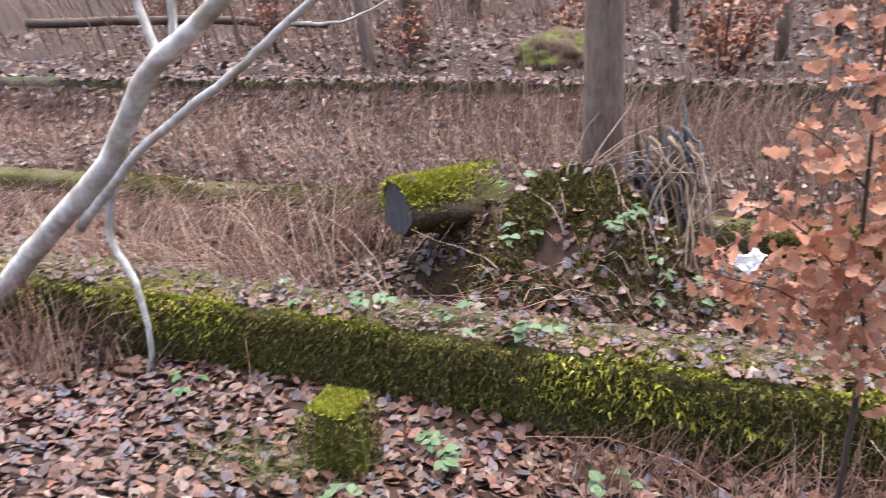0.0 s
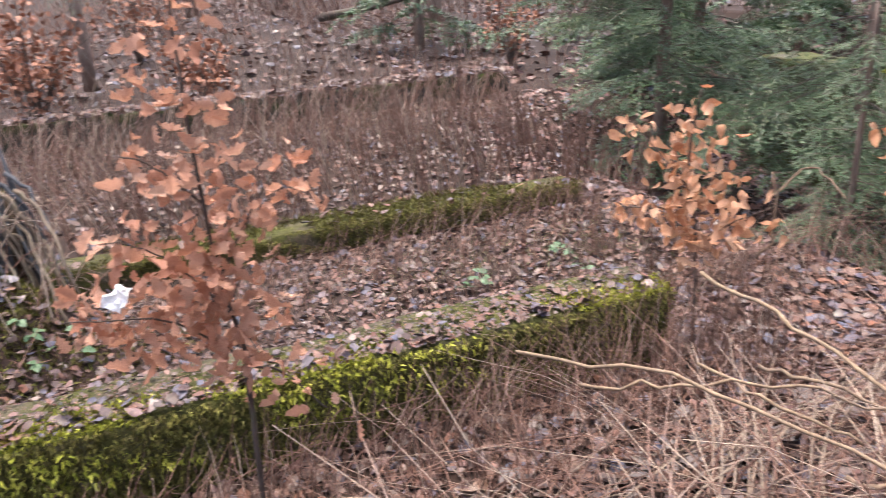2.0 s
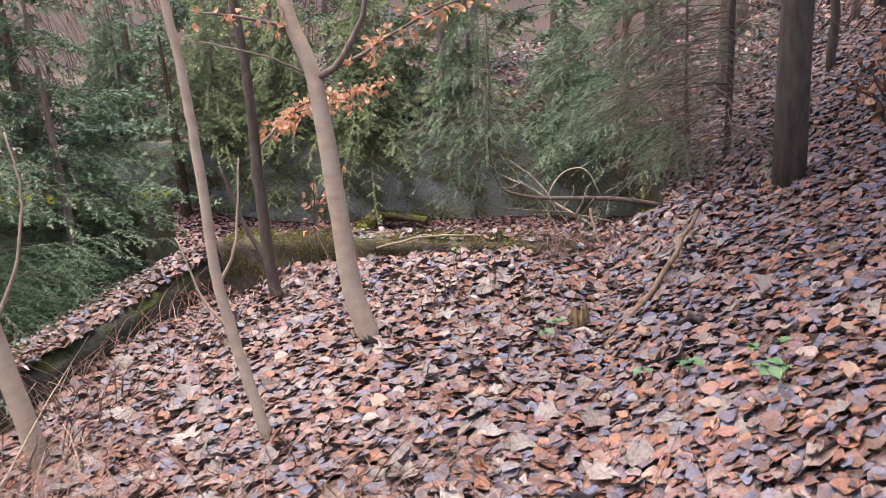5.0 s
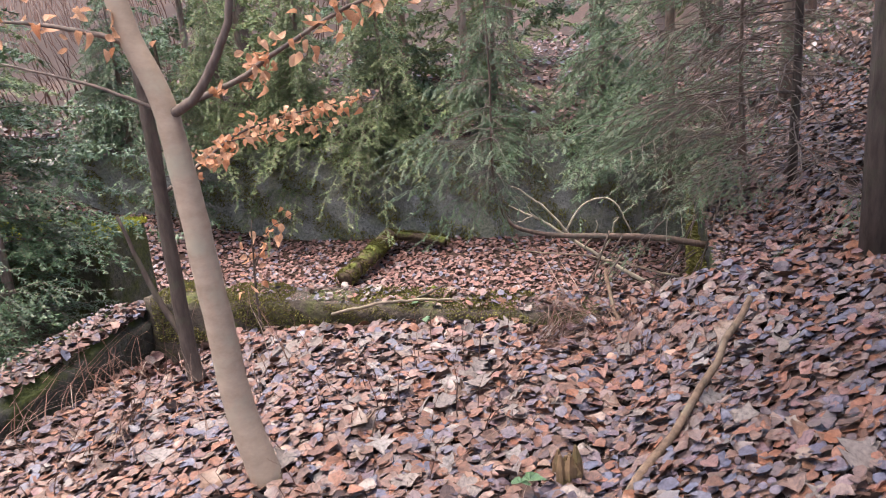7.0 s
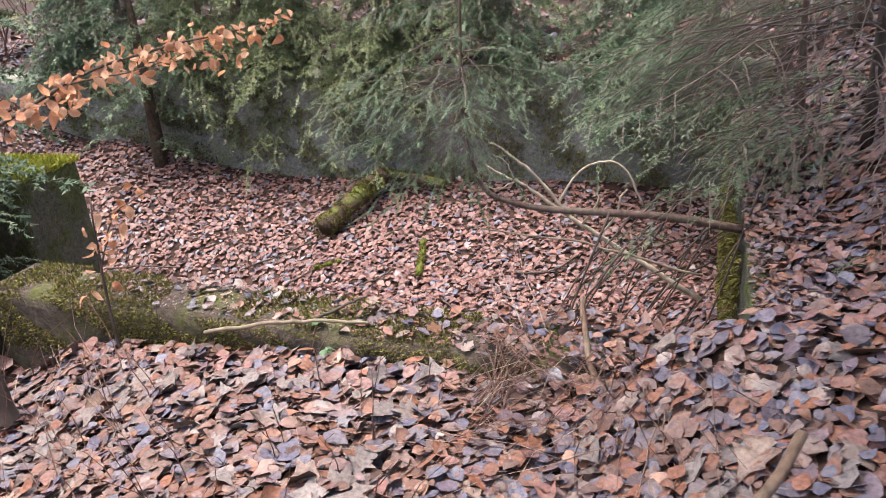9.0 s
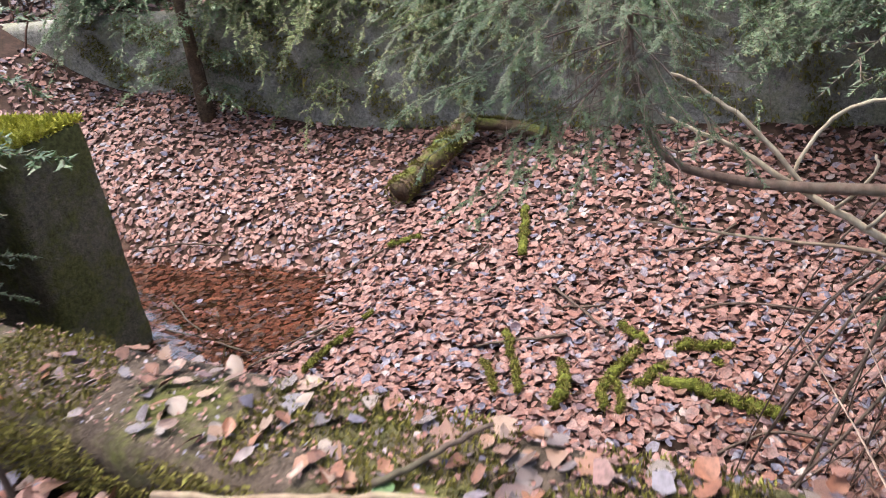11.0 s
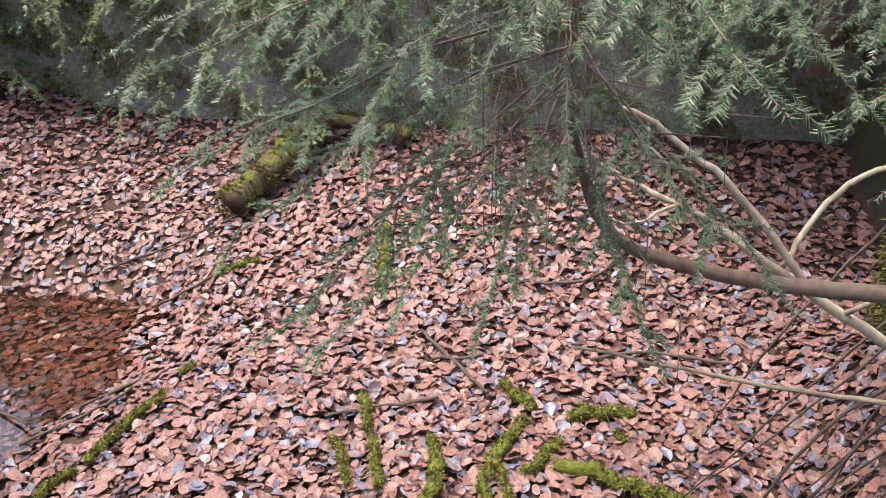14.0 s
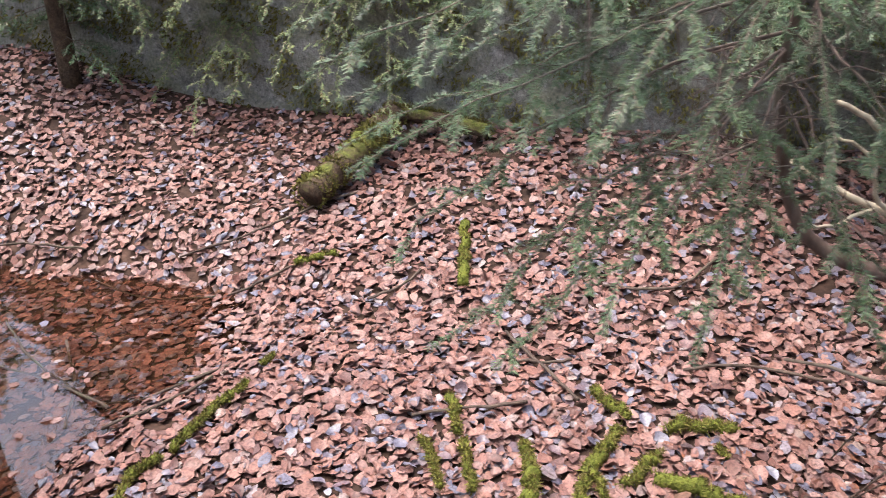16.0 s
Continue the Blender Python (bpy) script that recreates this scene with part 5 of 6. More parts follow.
b_ = Build().tube(line, [0.205, 0.215] + [0.2 + 0.012 * (k % 3) for k in range(11)], 28)
b_.v = [lump(v, line[min(i // 28, len(line) - 1)]) for i, v in enumerate(b_.v)]
part("bark", b_.mesh("bark", LOG_MOSS), uprooted)
b_ = Build().tube([face - axis * 0.014, face - axis * 0.002], [0.185, 0.19], 28)
b_.v = [lump(v, face) for v in b_.v]
part("cut_face", b_.mesh("cut_face", CUT_WOOD, False), uprooted, "dark weathered sawn face")
q, qn = [], []
for k in range(9000):
    a = rng.normal(-0.2, 0.75)
    v = across * math.sin(a) + Vector((0, 0, 1)) * math.cos(a)
    q.append(uprooted.location + face + axis * (abs(rng.normal(0, 0.3)) - 0.02) + v * 0.205)
    qn.append(v)
moss_blades("moss", np.array(q), np.array(qn), (0.015, 0.05), BRIGHT, 21, "vivid green moss round the sawn trunk")
roots = thing("root_plate", (-4.1, 0.5, 0.0), "tangle of torn roots on the uprooted stump", "roots")
for k in range(20):
    a = rnd.uniform(-0.15, 0.3)
    p0 = Vector((rnd.uniform(-0.1, 0.3), rnd.uniform(-0.25, 0.15), rnd.uniform(0.35, 0.72)))
    line = smooth_line([p0, p0 + Vector((0.08, 0.1, -0.1)), p0 + Vector((0.12 + a, 0.2, -0.4)), p0 + Vector((0.2 + a, 0.28, -0.75))], 4, 0.015, rnd)
    part("root", Build().tube(line, taper(len(line), rnd.uniform(0.01, 0.02), 0.006), 6).mesh("root", rnd.choice((DEAD_WOOD, DEAD_WOOD, CUT_WOOD))), roots)
for k in range(10):
    x, y = rnd.uniform(-0.12, 0.2), rnd.uniform(-0.35, 0.12)
    h = rnd.uniform(0.45, 0.85)
    part("splinter", Build().tube([(x, y, -0.2), (x + 0.02, y, h * 0.6), (x + rnd.uniform(-0.05, 0.05), y + rnd.uniform(-0.05, 0.05), h)], (0.045, 0.03, 0.006), 6).mesh("splinter", rnd.choice((CUT_WOOD, LOG_MOSS, LOG_MOSS))), roots)

# short mossy post in front of the low wall
pz = gz(-1.35, -0.5)
post = thing("concrete_post", (-1.35, -0.5, pz), "short concrete post stump overgrown with moss", "post")
wall_bm = Build().tube([(0, 0, -0.15), (0, 0, 0.12), (0.01, 0.01, 0.30), (0.015, 0.01, 0.345)], [0.165, 0.15, 0.125, 0.11], 4)
me = wall_bm.mesh("shaft", MOSS, False)
part("shaft", me, post)
q = rng.uniform(-1, 1, (3500, 3)) * np.array([0.1, 0.1, 0]) + np.array([-1.335, -0.49, pz + 0.345])
q2 = rng.uniform(-1, 1, (3500, 1)) * 0 + np.stack([-1.345 + 0.13 * np.cos(rng.uniform(0, 6.3, 3500)), -0.5 + 0.13 * np.sin(rng.uniform(0, 6.3, 3500)), pz + rng.uniform(0, 0.33, 3500)], -1)
# Brighter tufts on top put the post's lit look into the moss colour.
moss_blades("moss", q, np.tile([0, 0, 1.0], (3500, 1)), (0.012, 0.03), BRIGHT, 22, "moss cap on the post stump, coloured bright as if lit")
moss_blades("moss", q2, np.tile([0.3, 0, -0.5], (3500, 1)), (0.012, 0.03), MOSS_BLADE, 23, "darker moss round the post stump")

# ---- sticks and dead wood on the bank ----


def stick(label, pts, r0, r1, material=DEAD_WOOD, n=7, jitter=0.006, group="dead sticks"):
    line = smooth_line(pts, 5, jitter, rnd)
    return tagged(new("stick", Build().tube(line, taper(len(line), r0, r1), n).mesh("stick", material)), label, "stick", group)


stick("long bare stick leaning up from the bank", [(1.5, 6.75, 0.06), (1.85, 7.45, 0.22), (2.13, 7.9, 0.56)], 0.021, 0.015, STICK_BARK, 8, 0.012)
stick("straight thin stick leaning on the cross wall", [(1.52, 8.75, 0.02), (1.46, 8.95, 0.12), (1.41, 9.12, 0.3)], 0.016, 0.012, STICK_BARK, 7, 0.008)
stick("pale peeled stick across the brambles", [(-1.31, 3.39, 0.5), (-0.8, 3.35, 0.5), (-0.25, 3.28, 0.46), (0.1, 3.2, 0.4)], 0.0088, 0.0060, STRAW_WOOD, 7, 0.016)
stick("pale peeled stick in the brambles", [(-1.5, 2.6, 0.22), (-0.7, 2.9, 0.42), (0.0, 3.15, 0.36)], 0.0080, 0.0060, STRAW_WOOD, 7, 0.02)
stick("long pale stem lying through the brambles", [(-1.25, 2.75, 0.16), (-0.97, 3.01, 0.26), (-0.67, 3.27, 0.34), (-0.38, 3.48, 0.3)], 0.0072, 0.0045, STRAW_WOOD, 7, 0.016)
stick("straw-coloured dead stem in the brambles", [(-1.12, 3.23, 0.2), (-0.71, 3.24, 0.24), (-0.45, 3.36, 0.2)], 0.0072, 0.0060, STRAW_WOOD, 7, 0.016)
stick("straw-coloured dead stem across the leaves", [(-0.93, 3.35, 0.26), (-0.72, 3.44, 0.28), (-0.35, 3.64, 0.22)], 0.0080, 0.0060, STRAW_WOOD, 7, 0.016)
stick("broken straw-coloured stem on the leaf bank", [(0.99, 4.69, 0.17), (1.16, 4.43, 0.17), (1.29, 4.25, 0.15)], 0.0096, 0.0067, STRAW_WOOD, 7, 0.016)
stick("dry yellowish stem on the leaf bank", [(0.56, 4.72, 0.15), (0.82, 4.73, 0.17), (1.13, 4.78, 0.16)], 0.0072, 0.0053, STRAW_WOOD, 7, 0.016)
stick("pale dry stem among the leaves", [(0.16, 4.2, 0.16), (0.42, 4.28, 0.2), (0.56, 4.37, 0.16)], 0.0080, 0.0060, STRAW_WOOD, 7, 0.016)
stick("short broken stem among the brambles", [(-0.35, 3.17, 0.2), (-0.18, 3.26, 0.24), (-0.12, 3.48, 0.2)], 0.0096, 0.0067, STRAW_WOOD, 7, 0.016)
stick("bent brown twig standing by the low sapling", [(-2.01, 4.41, 0.12), (-1.98, 4.49, 0.3), (-2.06, 4.51, 0.6)], 0.009, 0.006, STICK_BARK, 7, 0.016)
stick("forked bare twig before the spruces", [(-2.46, 4.89, 0.25), (-2.52, 5.32, 0.4), (-2.05, 5.1, 0.35)], 0.008, 0.005, STICK_BARK, 7, 0.016)
stick("pale stick on the leaf bank", [(0.94, 5.46, 0.05), (1.15, 5.35, 0.05), (1.36, 5.2, 0.08)], 0.013, 0.011)
stick("thin stick lying on the cross wall", [(-0.45, 9.0, 0.02), (-0.1, 8.98, 0.1), (0.15, 9.05, 0.105), (0.41, 9.1, 0.09)], 0.011, 0.008)
stick("broken twig on the cross wall", [(0.1, 9.1, 0.09), (0.22, 9.2, 0.11), (0.32, 9.3, 0.13)], 0.009, 0.006, DARK_BARK)
stump = thing("wood_stump", (1.36, 7.18, gz(1.36, 7.18)), "short split stump of pale rotten wood", "stump")
for k in range(9):
    a, r = k * 0.7, rnd.uniform(0.015, 0.05)
    x, y, h = r * math.cos(a), r * math.sin(a), rnd.uniform(0.06, 0.17)
    part("splinter", Build().tube([(x, y, -0.06), (x * 1.05, y, h * 0.6), (x + rnd.uniform(-0.01, 0.01), y, h)], (0.03, 0.024, 0.007), 5).mesh("splinter", ROT_WOOD, False), stump)

# scrap of white paper caught on the sapling
bm = bmesh.new()
bmesh.ops.create_grid(bm, x_segments=8, y_segments=8, size=0.5)
for v in bm.verts:
    n_ = noise.noise_vector(v.co * 3.1)
    v.co = Vector((v.co.x * 0.06 + n_.x * 0.018, v.co.y * 0.085 + n_.y * 0.018, n_.z * 0.035))
me = bpy.data.meshes.new("paper_scrap")
bm.to_mesh(me)
bm.free()
PAPER, t, b = shader("white_paper", 0.8, 0.2)
t.links.new(ramp(t, noise_tex(t, 40), [(0.3, (0.78, 0.78, 0.78)), (0.7, (0.9, 0.9, 0.89))]), b.inputs["Base Color"])
me.materials.append(PAPER)
scrap = tagged(new("paper_scrap", me), "crumpled scrap of white paper caught on the sapling", "litter")
scrap.matrix_world = pose(-1.40, 1.12, 0.87, 60, 20, 50)
solid = scrap.modifiers.new("thickness", "SOLIDIFY")
solid.thickness = 0.0015

# broken pale branch and the trunks lying over the deep basin
branch = thing("broken_branch", (1.75, 11.2, -0.55), "pale broken branch with bare twigs hanging over the basin", "branch")
for pts, r0, r1 in (([(1.9, 11.25, -0.7), (1.39, 11.3, -0.4), (1.08, 11.3, -0.2), (0.86, 11.32, -0.06), (0.69, 11.35, 0.05), (0.5, 11.38, 0.13), (0.38, 11.4, 0.19)], 0.021, 0.006),
                    ([(1.0, 11.3, -0.15), (0.75, 11.3, 0.16), (0.6, 11.3, 0.28), (0.52, 11.3, 0.35), (0.43, 11.3, 0.39)], 0.012, 0.006),
                    ([(0.69, 11.35, 0.05), (0.6, 11.33, 0.12), (0.55, 11.3, 0.25), (0.46, 11.3, 0.3)], 0.008, 0.004),
                    ([(1.08, 11.3, -0.2), (1.2, 11.2, 0.0), (1.2, 11.2, 0.08)], 0.008, 0.005),
                    ([(1.2, 11.3, -0.28), (1.32, 11.25, -0.1), (1.36, 11.2, 0.05), (1.4, 11.2, 0.1)], 0.009, 0.006),
                    ([(0.9, 11.32, -0.08), (1.0, 11.4, 0.1), (1.15, 11.4, 0.22), (1.35, 11.4, 0.2), (1.5, 11.4, -0.1)], 0.009, 0.007),
                    ([(0.6, 11.36, 0.09), (0.48, 11.3, 0.05), (0.4, 11.28, 0.08)], 0.006, 0.003)):
    line = smooth_line([Vector(p) - branch.location for p in pts], 5, 0.004, rnd)
    part("twig", Build().tube(line, taper(len(line), r0, r1), 8).mesh("twig", PALE_WOOD), branch)
stick("thin reddish shoot stretching over the basin", [(1.9, 10.75, -0.3), (1.18, 10.8, -0.14), (0.8, 10.8, -0.1), (0.36, 10.82, -0.06)], 0.009, 0.004)
for k in range(18):
    x, y = rnd.uniform(0.75, 1.8), rnd.uniform(10.2, 12.2)
    stick("dark thin stem hanging beside the basin wall", [(x + 0.5, y + 0.2, rnd.uniform(-0.5, 0.3)), (x + 0.1, y, rnd.uniform(-1.0, -0.5)), (x - rnd.uniform(0.1, 0.6), y, rnd.uniform(-2.0, -1.4))], 0.008, 0.003, DARK_BARK, 5)

# ---- brambles, stalks and grass ----


def stems(name, xy, height, lean, radius, seed, label, arch=0.5, material=None, ground_fn=ground_z):
    """Many thin curved stems as one tangle."""
    rng = np.random.default_rng(seed)
    n = len(xy)
    k = 5
    u = np.linspace(0, 1, k)
    a = rng.uniform(0, 2 * np.pi, n)
    h = rng.uniform(height[0], height[1], n)
    ln = rng.uniform(lean[0], lean[1], n)
    bend = rng.normal(0, 0.5, n)
    arch = np.clip(rng.normal(arch, 0.28, n), 0.0, 1.1)[:, None]
    out = ln[:, None] * u[None] ** 1.3
    z0_ = ground_fn(xy[:, 0], xy[:, 1]) - 0.03
    zz = z0_[:, None] + h[:, None] * (u[None] - arch * u[None] ** 2.2) * 1.15
    cx = xy[:, 0][:, None] + out * np.cos(a)[:, None] - bend[:, None] * ln[:, None] * np.sin(a)[:, None] * u[None] ** 2
    cy = xy[:, 1][:, None] + out * np.sin(a)[:, None] + bend[:, None] * ln[:, None] * np.cos(a)[:, None] * u[None] ** 2
    C = np.stack([cx, cy, zz], -1) + rng.normal(0, 0.02, (n, k, 3)) * u[None, :, None]
    r = rng.uniform(radius[0], radius[1], n)[:, None] * (1.1 - 0.8 * u[None])
    V = np.empty((n, k, 3, 3))
    for j in range(3):
        b_ = 2 * np.pi * j / 3
        V[:, :, j] = C + np.stack([np.cos(b_) * r, np.sin(b_) * r, 0.3 * np.sin(b_ * 2) * r], -1)
    base = (np.arange(n) * k * 3)[:, None, None, None] + (np.arange(k - 1) * 3)[None, :, None, None]
    quads = np.array([[j, (j + 1) % 3, (j + 1) % 3 + 3, j + 3] for j in range(3)])[None, None]
    FF = (base + quads).reshape(-1, 4)
    return tagged(new(name, mesh_of(name, V.reshape(-1, 3), FF, material or TWIG)), label, "undergrowth", kind="stuff")


def patch(seed, n, x, y, sx, sy):
    rng = np.random.default_rng(seed)
    return np.stack([rng.normal(x, sx, n), rng.normal(y, sy, n)], -1)


stems("bramble_tangle", patch(1, 760, -0.5, 3.1, 0.75, 0.75), (0.2, 0.65), (0.3, 1.2), (0.003, 0.007), 1, "tangle of dry brown bramble stems", 0.7)
stems("bramble_tangle", patch(2, 280, 0.4, 4.2, 0.8, 0.55), (0.15, 0.45), (0.3, 0.9), (0.0025, 0.005), 2, "tangle of dry brown bramble stems", 0.7)
stems("dry_stalks", region(3, 800, -2.0, -1.2, 0.4, 4.2), (0.25, 0.65), (0.02, 0.3), (0.0022, 0.0045), 3, "thin upright stalks in front of the low wall", 0.2)
stems("dry_stalks", region(4, 900, -4.9, -2.5, 1.0, 5.2), (0.2, 0.7), (0.02, 0.4), (0.0022, 0.005), 4, "thin brown stalks in the first basin", 0.25)
stems("dry_stalks", region(5, 5200, -10, -5.35, -15, 6.5), (0.3, 1.0), (0.05, 0.6), (0.004, 0.009), 5, "dense dry brown stalks and raspberry canes", 0.3)
stems("bramble_tangle", region(6, 2200, -5.0, -2.5, -7, -1.55), (0.3, 0.9), (0.2, 0.9), (0.0025, 0.006), 6, "dense grey-brown bramble tangle", 0.6)
stems("bramble_tangle", region(7, 700, -2.0, -1.2, -6, -2.3), (0.3, 0.7), (0.1, 0.6), (0.0025, 0.005), 7, "brambles under the leaning tree", 0.5)
stems("dry_stalks", region(8, 2600, -28, -10.7, -22, 10), (0.4, 1.5), (0.1, 0.9), (0.005, 0.013), 8, "dry undergrowth among the distant trees", 0.3)
stems("dry_stalks", region(9, 260, -1.8, 1.0, 4.6, 8.8), (0.1, 0.5), (0.05, 0.4), (0.002, 0.004), 9, "scattered thin stalks on the bank", 0.3)
stems("dry_stalks", region(10, 200, -4.1, -2.7, -1.0, 0.8), (0.1, 0.5), (0.2, 0.8), (0.003, 0.006), 10, "dry stems over the mossy mound", 0.8, None)
stems("bare_twigs", region(31, 130, 1.2, 2.1, 9.6, 12.0), (0.2, 0.6), (0.2, 0.7), (0.003, 0.007), 31, "bare twigs sprouting in the basin's corner", 0.6)
stems("bramble_tangle", region(32, 60, -4.0, -2.8, -0.9, 0.8), (0.2, 0.6), (0.2, 0.7), (0.005, 0.009), 32, "pale canes over the mossy mound", 0.6, CANE)
stems("bare_twigs", region(11, 260, 0.9, 1.9, 8.3, 9.2), (0.15, 0.5), (0.2, 0.6), (0.003, 0.006), 11, "bare bent twigs at the end of the cross wall", 0.8)
stems("bramble_tangle", region(28, 300, -1.9, 0.8, 4.1, 5.7), (0.15, 0.5), (0.3, 0.9), (0.0025, 0.005), 28, "dry stems spreading over the leaf bank", 0.7)
stems("bramble_tangle", region(29, 260, -3.2, -1.4, 4.2, 6.8), (0.3, 0.9), (0.3, 1.0), (0.003, 0.006), 29, "brambles round the low spruce", 0.6)
stems("bramble_tangle", region(21, 130, -1.5, 1.0, 2.4, 4.6), (0.3, 0.8), (0.5, 1.4), (0.005, 0.009), 21, "bleached thick bramble canes lying over the bank", 0.8, CANE)
stems("bramble_tangle", region(22, 160, -4.9, -2.5, -5, -1.2), (0.5, 1.0), (0.3, 1.0), (0.005, 0.009), 22, "pale canes in the bramble tangle", 0.5, CANE)
stems("dry_stalks", region(23, 500, -10, -5.4, -8, 5), (0.5, 1.2), (0.05, 0.6), (0.005, 0.01), 23, "pale tall stalks in the brush", 0.3, CANE)
stems("brush_thicket", region(24, 1800, -48, -14, -45, -6), (1.0, 3.0), (0.3, 1.5), (0.012, 0.03), 24, "grey-brown thicket at the edge of the wood", 0.25)
stems("brush_thicket", region(25, 1700, -40, -9, 15, 50), (1.0, 3.2), (0.3, 1.5), (0.012, 0.03), 25, "grey-brown thicket behind the basins", 0.25)
stems("brush_thicket", region(26, 1100, -45, -20, -8, 20), (0.8, 2.5), (0.3, 1.5), (0.012, 0.03), 26, "grey-brown undergrowth of the far slope", 0.25)
stems("brush_thicket", region(27, 900, 4.5, 25, 12, 45), (0.8, 2.5), (0.3, 1.5), (0.01, 0.022), 27, "bare shrubs on the upper slope", 0.25)
stems("fallen_twigs", region(33, 520, -5, 2.0, 9.8, 15.5, no_wall), (0.03, 0.09), (0.15, 0.6), (0.0018, 0.0045), 33, "thin dark twigs strewn over the leaves", 0.8)
stems("fallen_twigs", region(34, 420, -1.9, 2.6, 4.2, 8.8, no_wall), (0.03, 0.1), (0.1, 0.45), (0.002, 0.005), 34, "short twigs among the leaves of the bank", 0.8)
stems("bramble_tangle", region(35, 260, -2.3, -1.3, 6.0, 8.9), (0.2, 0.6), (0.2, 0.7), (0.0025, 0.005), 35, "dry stems along the dark wall", 0.6)
stems("grass_tuft", patch(12, 420, -1.15, -0.75, 0.15, 0.2), (0.08, 0.22), (0.05, 0.25), (0.001, 0.002), 12, "green and straw grass beside the post stump", 0.6, GRASS)
stems("grass_tuft", region(13, 1600, -4.7, -2.5, 1.6, 5.0), (0.04, 0.14), (0.05, 0.2), (0.001, 0.002), 13, "sparse grass in the first basin", 0.6, GRASS)

# green bramble leaves
green_base, green_faces = leaf_shape("beech")
green_meshes = [mesh_of("leaf", np.stack([green_base[:, 0] * 1.3, green_base[:, 1], 0.3 * np.abs(green_base[:, 0]) - 0.25 * green_base[:, 1] ** 2], -1), green_faces, GREEN_LEAF)]


def bramble_plant(x, y, z, n, size, seed, label="low bramble with green leaves"):
    rr = random.Random(seed)
    ob = thing("bramble_plant", (x, y, z), label, "plant", "green brambles")
    b_ = Build()
    for k in range(n):
        a, r = rr.uniform(0, 6.28), rr.uniform(0.03, 0.16)
        tip = Vector((math.cos(a) * r, math.sin(a) * r, rr.uniform(0.04, 0.16)))
        b_.tube([Vector((0, 0, -0.03)), tip * 0.5 + Vector((0, 0, 0.03)), tip], (0.0025, 0.002, 0.001), 4)
        for j in range(3):
            lf = part("leaf", green_meshes[0], ob)
            s = rr.uniform(*size)
            lf.matrix_basis = Matrix.Translation(tip) @ Euler((rr.gauss(0, 0.25), rr.gauss(0, 0.25), a - 1.57 + (j - 1) * 1.1)).to_matrix().to_4x4() @ Matrix.Diagonal((s, s, s, 1))
    part("stem", b_.mesh("stem", TWIG), ob)


for k, (x, y, z, n) in enumerate(((-2.2, -0.75, 0.06, 6), (-2.15, -0.2, 0.06, 5), (-2.1, 0.25, 0.06, 4), (-1.55, -0.15, None, 6), (-1.5, 0.7, None, 5), (-1.7, -1.7, None, 4), (-2.2, -1.35, 0.06, 3), (-3.2, -0.3, None, 5), (-3.3, 0.3, None, 6), (-3.2, 0.6, None, 4), (-3.6, -0.4, None, 4),
                                  (-3.1, 0.75, None, 4), (-3.4, 3.3, None, 6), (-3.1, 4.0, None, 6), (-3.7, 4.3, None, 5), (-2.9, 2.9, None, 4), (1.8, 6.0, None, 5), (1.2, 6.9, None, 3),
                                  (2.2, 5.6, None, 4), (0.16, 8.95, None, 2), (-0.9, -0.2, None, 4))):
    bramble_plant(x, y, gz(x, y) if z is None else z, n, (0.04, 0.075), 700 + k)

# ---- distance ----


def bare_tree(x, y, r, h, seed, label, n_limbs=14):
    rr = random.Random(seed)
    at = Vector((x, y, gz(x, y)))
    ob = thing("bare_tree", at, label, "tree", "bare forest trees")
    line = smooth_line([(0, 0, -0.2), (rr.gauss(0, 0.1), rr.gauss(0, 0.1), h * 0.4), (rr.gauss(0, 0.3), rr.gauss(0, 0.3), h)], 6, 0.02, rr)
    part("trunk", Build().tube(line, taper(len(line), r, 0.03), 10).mesh("trunk", DARK_BARK if seed % 2 else SPRUCE_BARK), ob)
    b_ = Build()
    for k in range(n_limbs):
        p = line[int(len(line) * rr.uniform(0.35, 0.95))]
        a, ln = rr.uniform(0, 6.28), h * rr.uniform(0.12, 0.28)
        q1 = p + Vector((math.cos(a) * ln * 0.5, math.sin(a) * ln * 0.5, ln * 0.3))
        q2 = q1 + Vector((math.cos(a + 0.3) * ln * 0.5, math.sin(a + 0.3) * ln * 0.5, ln * 0.4))
        b_.tube([p, q1, q2], (r * 0.25, r * 0.16, 0.006), 5, False)
        for _ in range(7):
            s = q1.lerp(q2, rr.random())
            w = Vector((rr.gauss(0, 1), rr.gauss(0, 1), rr.gauss(0.5, 0.6))).normalized() * ln * rr.uniform(0.2, 0.5)
            b_.tube([s, s + w * 0.5 + Vector((0, 0, 0.03)), s + w], (0.012, 0.008, 0.003), 3, False)
    part("crown", b_.mesh("crown", DARK_BARK), ob)
    return ob


for k, (x, y, r) in enumerate(((-16.9, -7.4, 0.28), (-23.5, -8.4, 0.25), (-14.4, -7.5, 0.1), (-16.3, -7.2, 0.26), (-13.8, -7.0, 0.09), (-20, -14, 0.2), (-26, -3, 0.25), (-19, -1.5, 0.12), (-28, -16, 0.25), (-24, 4, 0.2),
                               (-22, 11, 0.22), (-30, 8, 0.25), (-16, 16, 0.2), (-9, 24, 0.2), (-3, 26, 0.22), (3, 27, 0.2), (8, 22, 0.22), (9.5, 16, 0.2), (7.5, 12, 0.16), (6, 17, 0.1), (10, 8, 0.22), (9, 1, 0.22), (6, -6, 0.22), (-2, -10, 0.2),
                               (-10, -14, 0.2), (4.3, 13.2, 0.06), (5.2, 15.5, 0.07), (-9.5, 20, 0.14))):
    bare_tree(x, y, r, 13 if r > 0.1 else 6, 900 + k, "bare winter tree with a straight trunk" if r > 0.1 else "thin bare young tree")


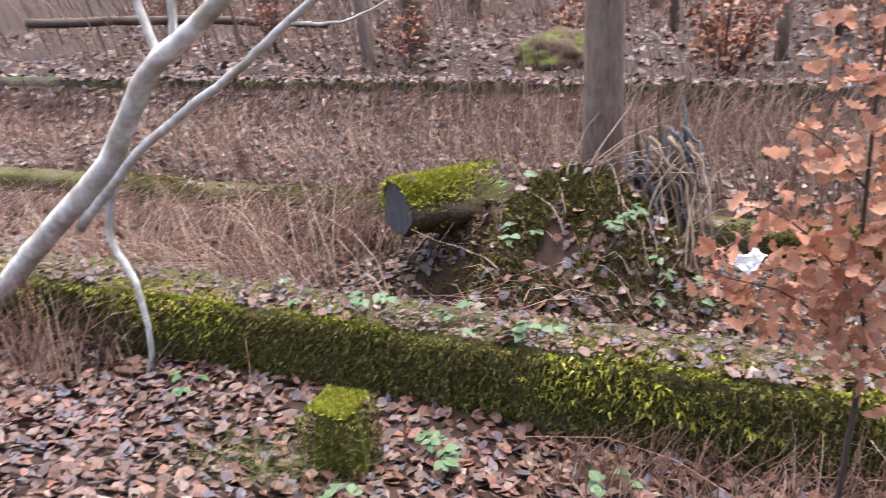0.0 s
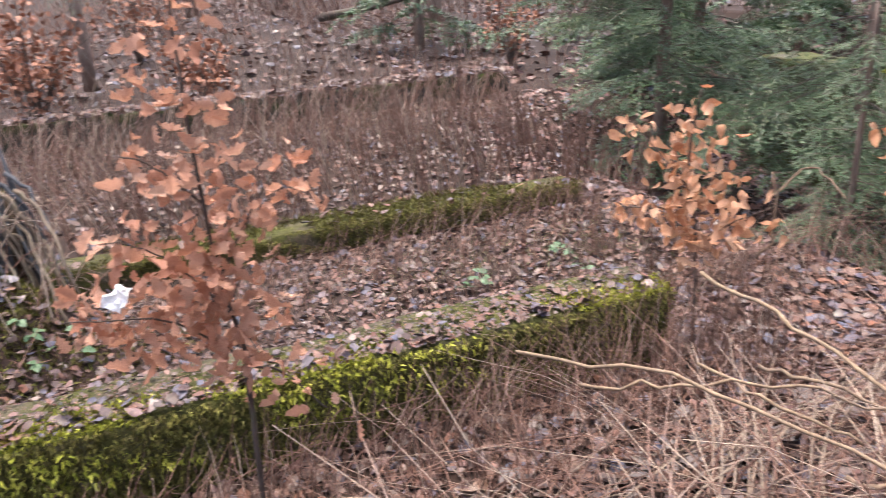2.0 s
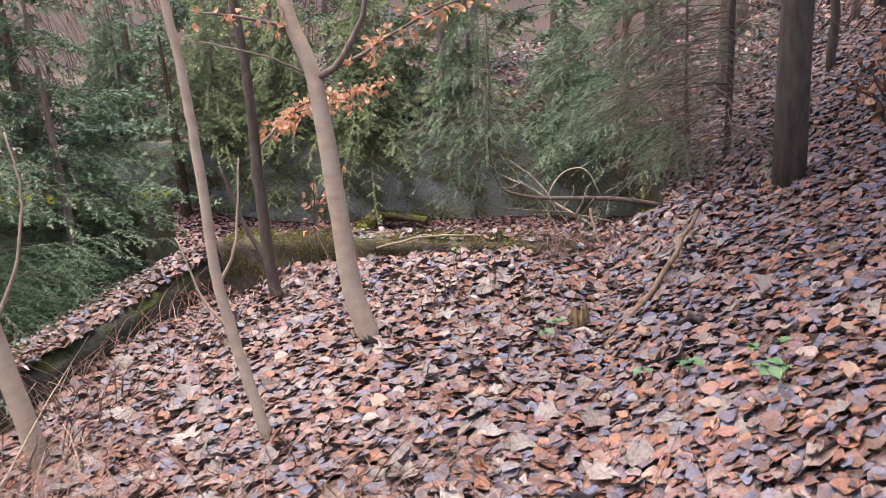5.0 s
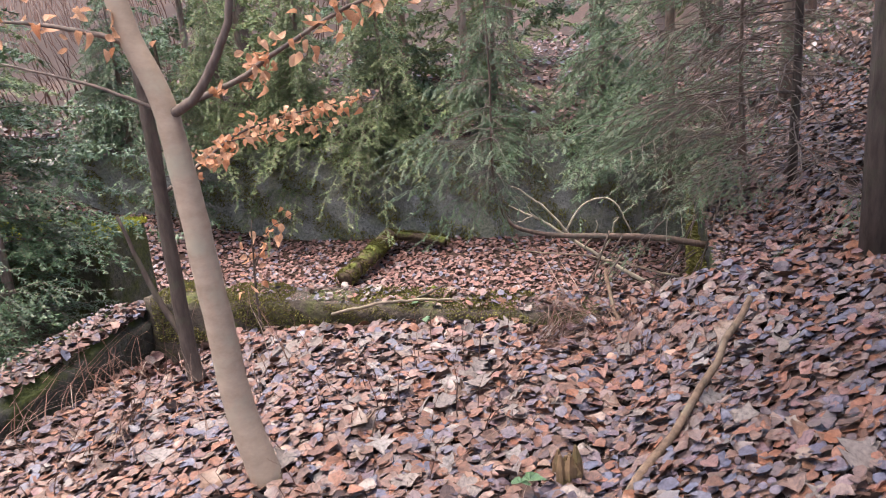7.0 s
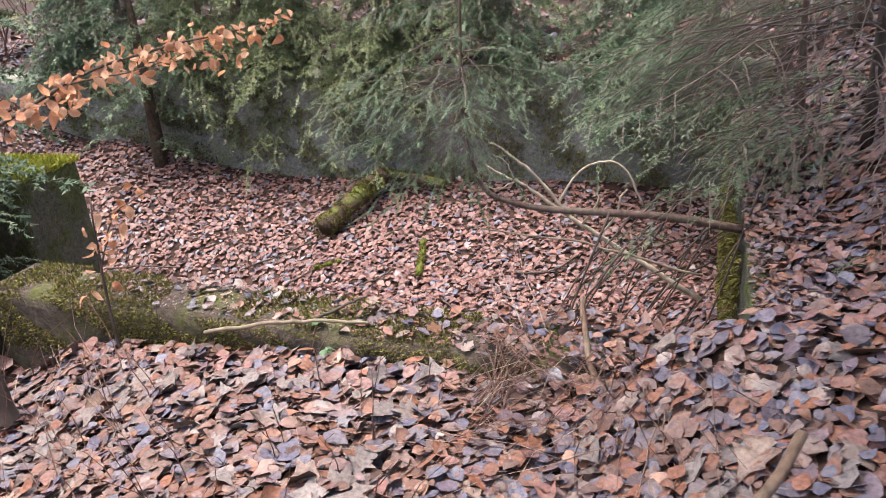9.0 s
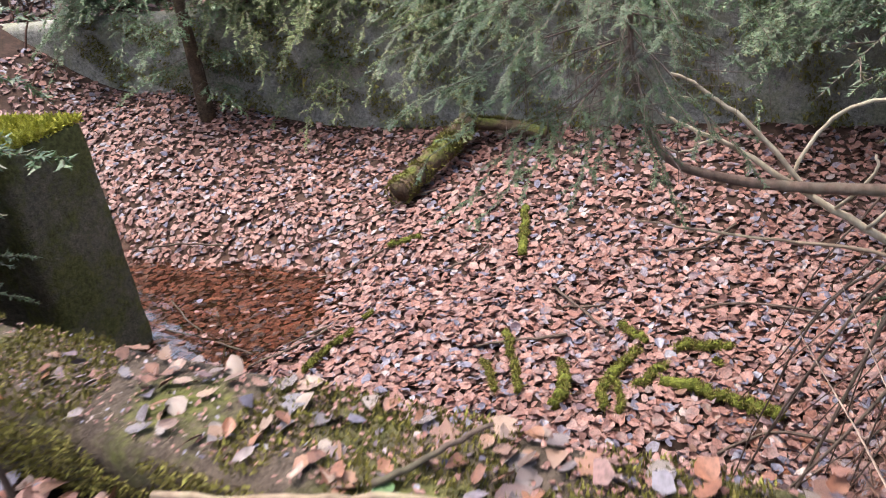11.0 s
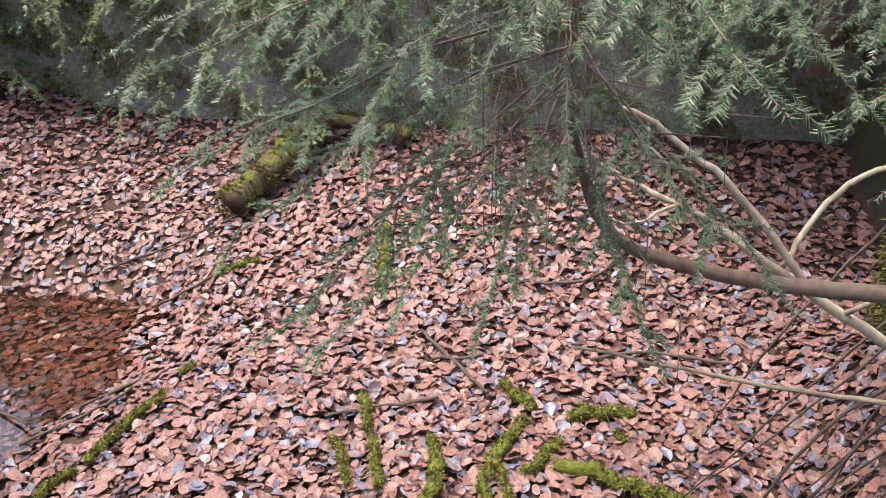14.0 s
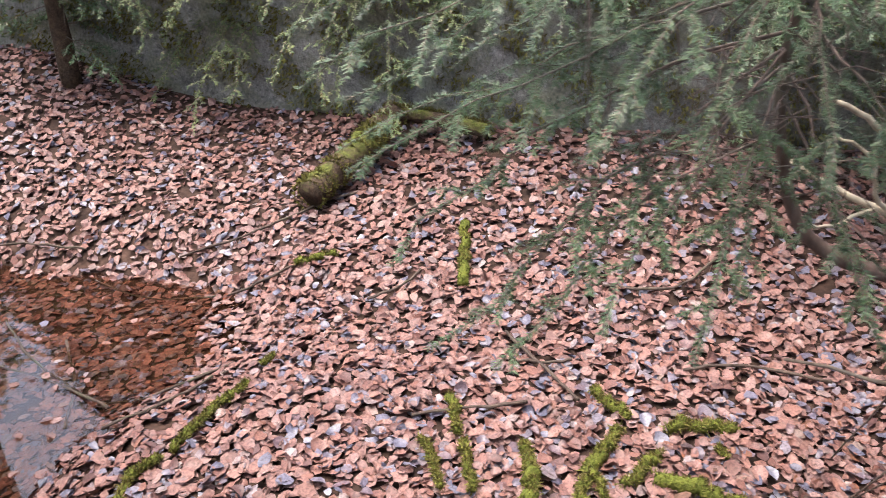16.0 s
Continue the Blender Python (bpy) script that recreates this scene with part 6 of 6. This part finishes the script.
def leafy_bush(x, y, w, h, n, seed, label):
    rng = np.random.default_rng(seed)
    at = (x, y, gz(x, y))
    ob = thing("beech_bush", at, label, "bush", "copper-leaved bushes")
    b_, tips = Build(), []
    rr = random.Random(seed)
    for k in range(16):
        a, r = rr.uniform(0, 6.28), rr.uniform(0.3, 1.0) * w
        tip = Vector((math.cos(a) * r, math.sin(a) * r, h * rr.uniform(0.4, 1.0)))
        line = smooth_line([(0, 0, -0.05), tip * 0.45 + Vector((0, 0, 0.15 * h)), tip], 4, 0.02, rr)
        part("stem", Build().tube(line, taper(len(line), 0.016, 0.004), 5).mesh("stem", DARK_BARK), ob)
        tips += [line[int(rr.uniform(0.3, 1) * (len(line) - 1))] for _ in range(n // 16)]
    base, faces = leaf_shape("beech")
    m_ = len(tips)
    c = np.array([tuple(p) for p in tips]) + rng.normal(0, 0.14 * w, (m_, 3))
    s = rng.uniform(0.06, 0.12, m_)[:, None, None]
    R = np.linalg.qr(rng.normal(0, 1, (m_, 3, 3)))[0]
    loc = np.stack([base[:, 0], base[:, 1], 0.3 * np.abs(base[:, 0])], -1)[None] * s
    V = c[:, None] + loc @ R
    FF = faces[None] + (np.arange(m_) * len(base))[:, None, None]
    part("foliage", mesh_of("foliage", V.reshape(-1, 3), FF.reshape(-1, 4), PINK_LEAF), ob, "withered copper-pink leaves")


for k, (x, y, w_, h_, n) in enumerate(((-10.9, 0.3, 1.1, 1.9, 800), (-13.5, -6.0, 0.8, 1.4, 300), (-11.2, 2.6, 0.9, 1.2, 400), (-17, 2, 1.5, 2.5, 500), (-16, -11, 1.2, 2.2, 400), (-12.5, 8.5, 1.0, 1.8, 400), (-15, -3, 0.8, 1.6, 250), (3.9, 9.6, 0.5, 0.9, 160), (-20, -18, 1.4, 2.4, 300))):
    leafy_bush(x, y, w_, h_, n, 950 + k, "bush with withered copper-brown leaves")
mound("moss_hummock", (-13.9, -3.0, -0.3), (0.8, 0.8, 0.6), LOG_MOSS, "mossy hummock in the undergrowth", 9)
stick("fallen trunk among the distant trees", [(-15, -18.5, 0.6), (-16, -14, 0.5), (-17, -10, 0.2)], 0.13, 0.1, DARK_BARK, 8, 0.02, "fallen trunks")
stick("dark fallen branch on the far leaf slope", [(-17, 6, 0.35), (-18.5, 8.5, 0.55), (-20, 11, 0.8)], 0.1, 0.05, DARK_BARK, 7, 0.03, "fallen trunks")
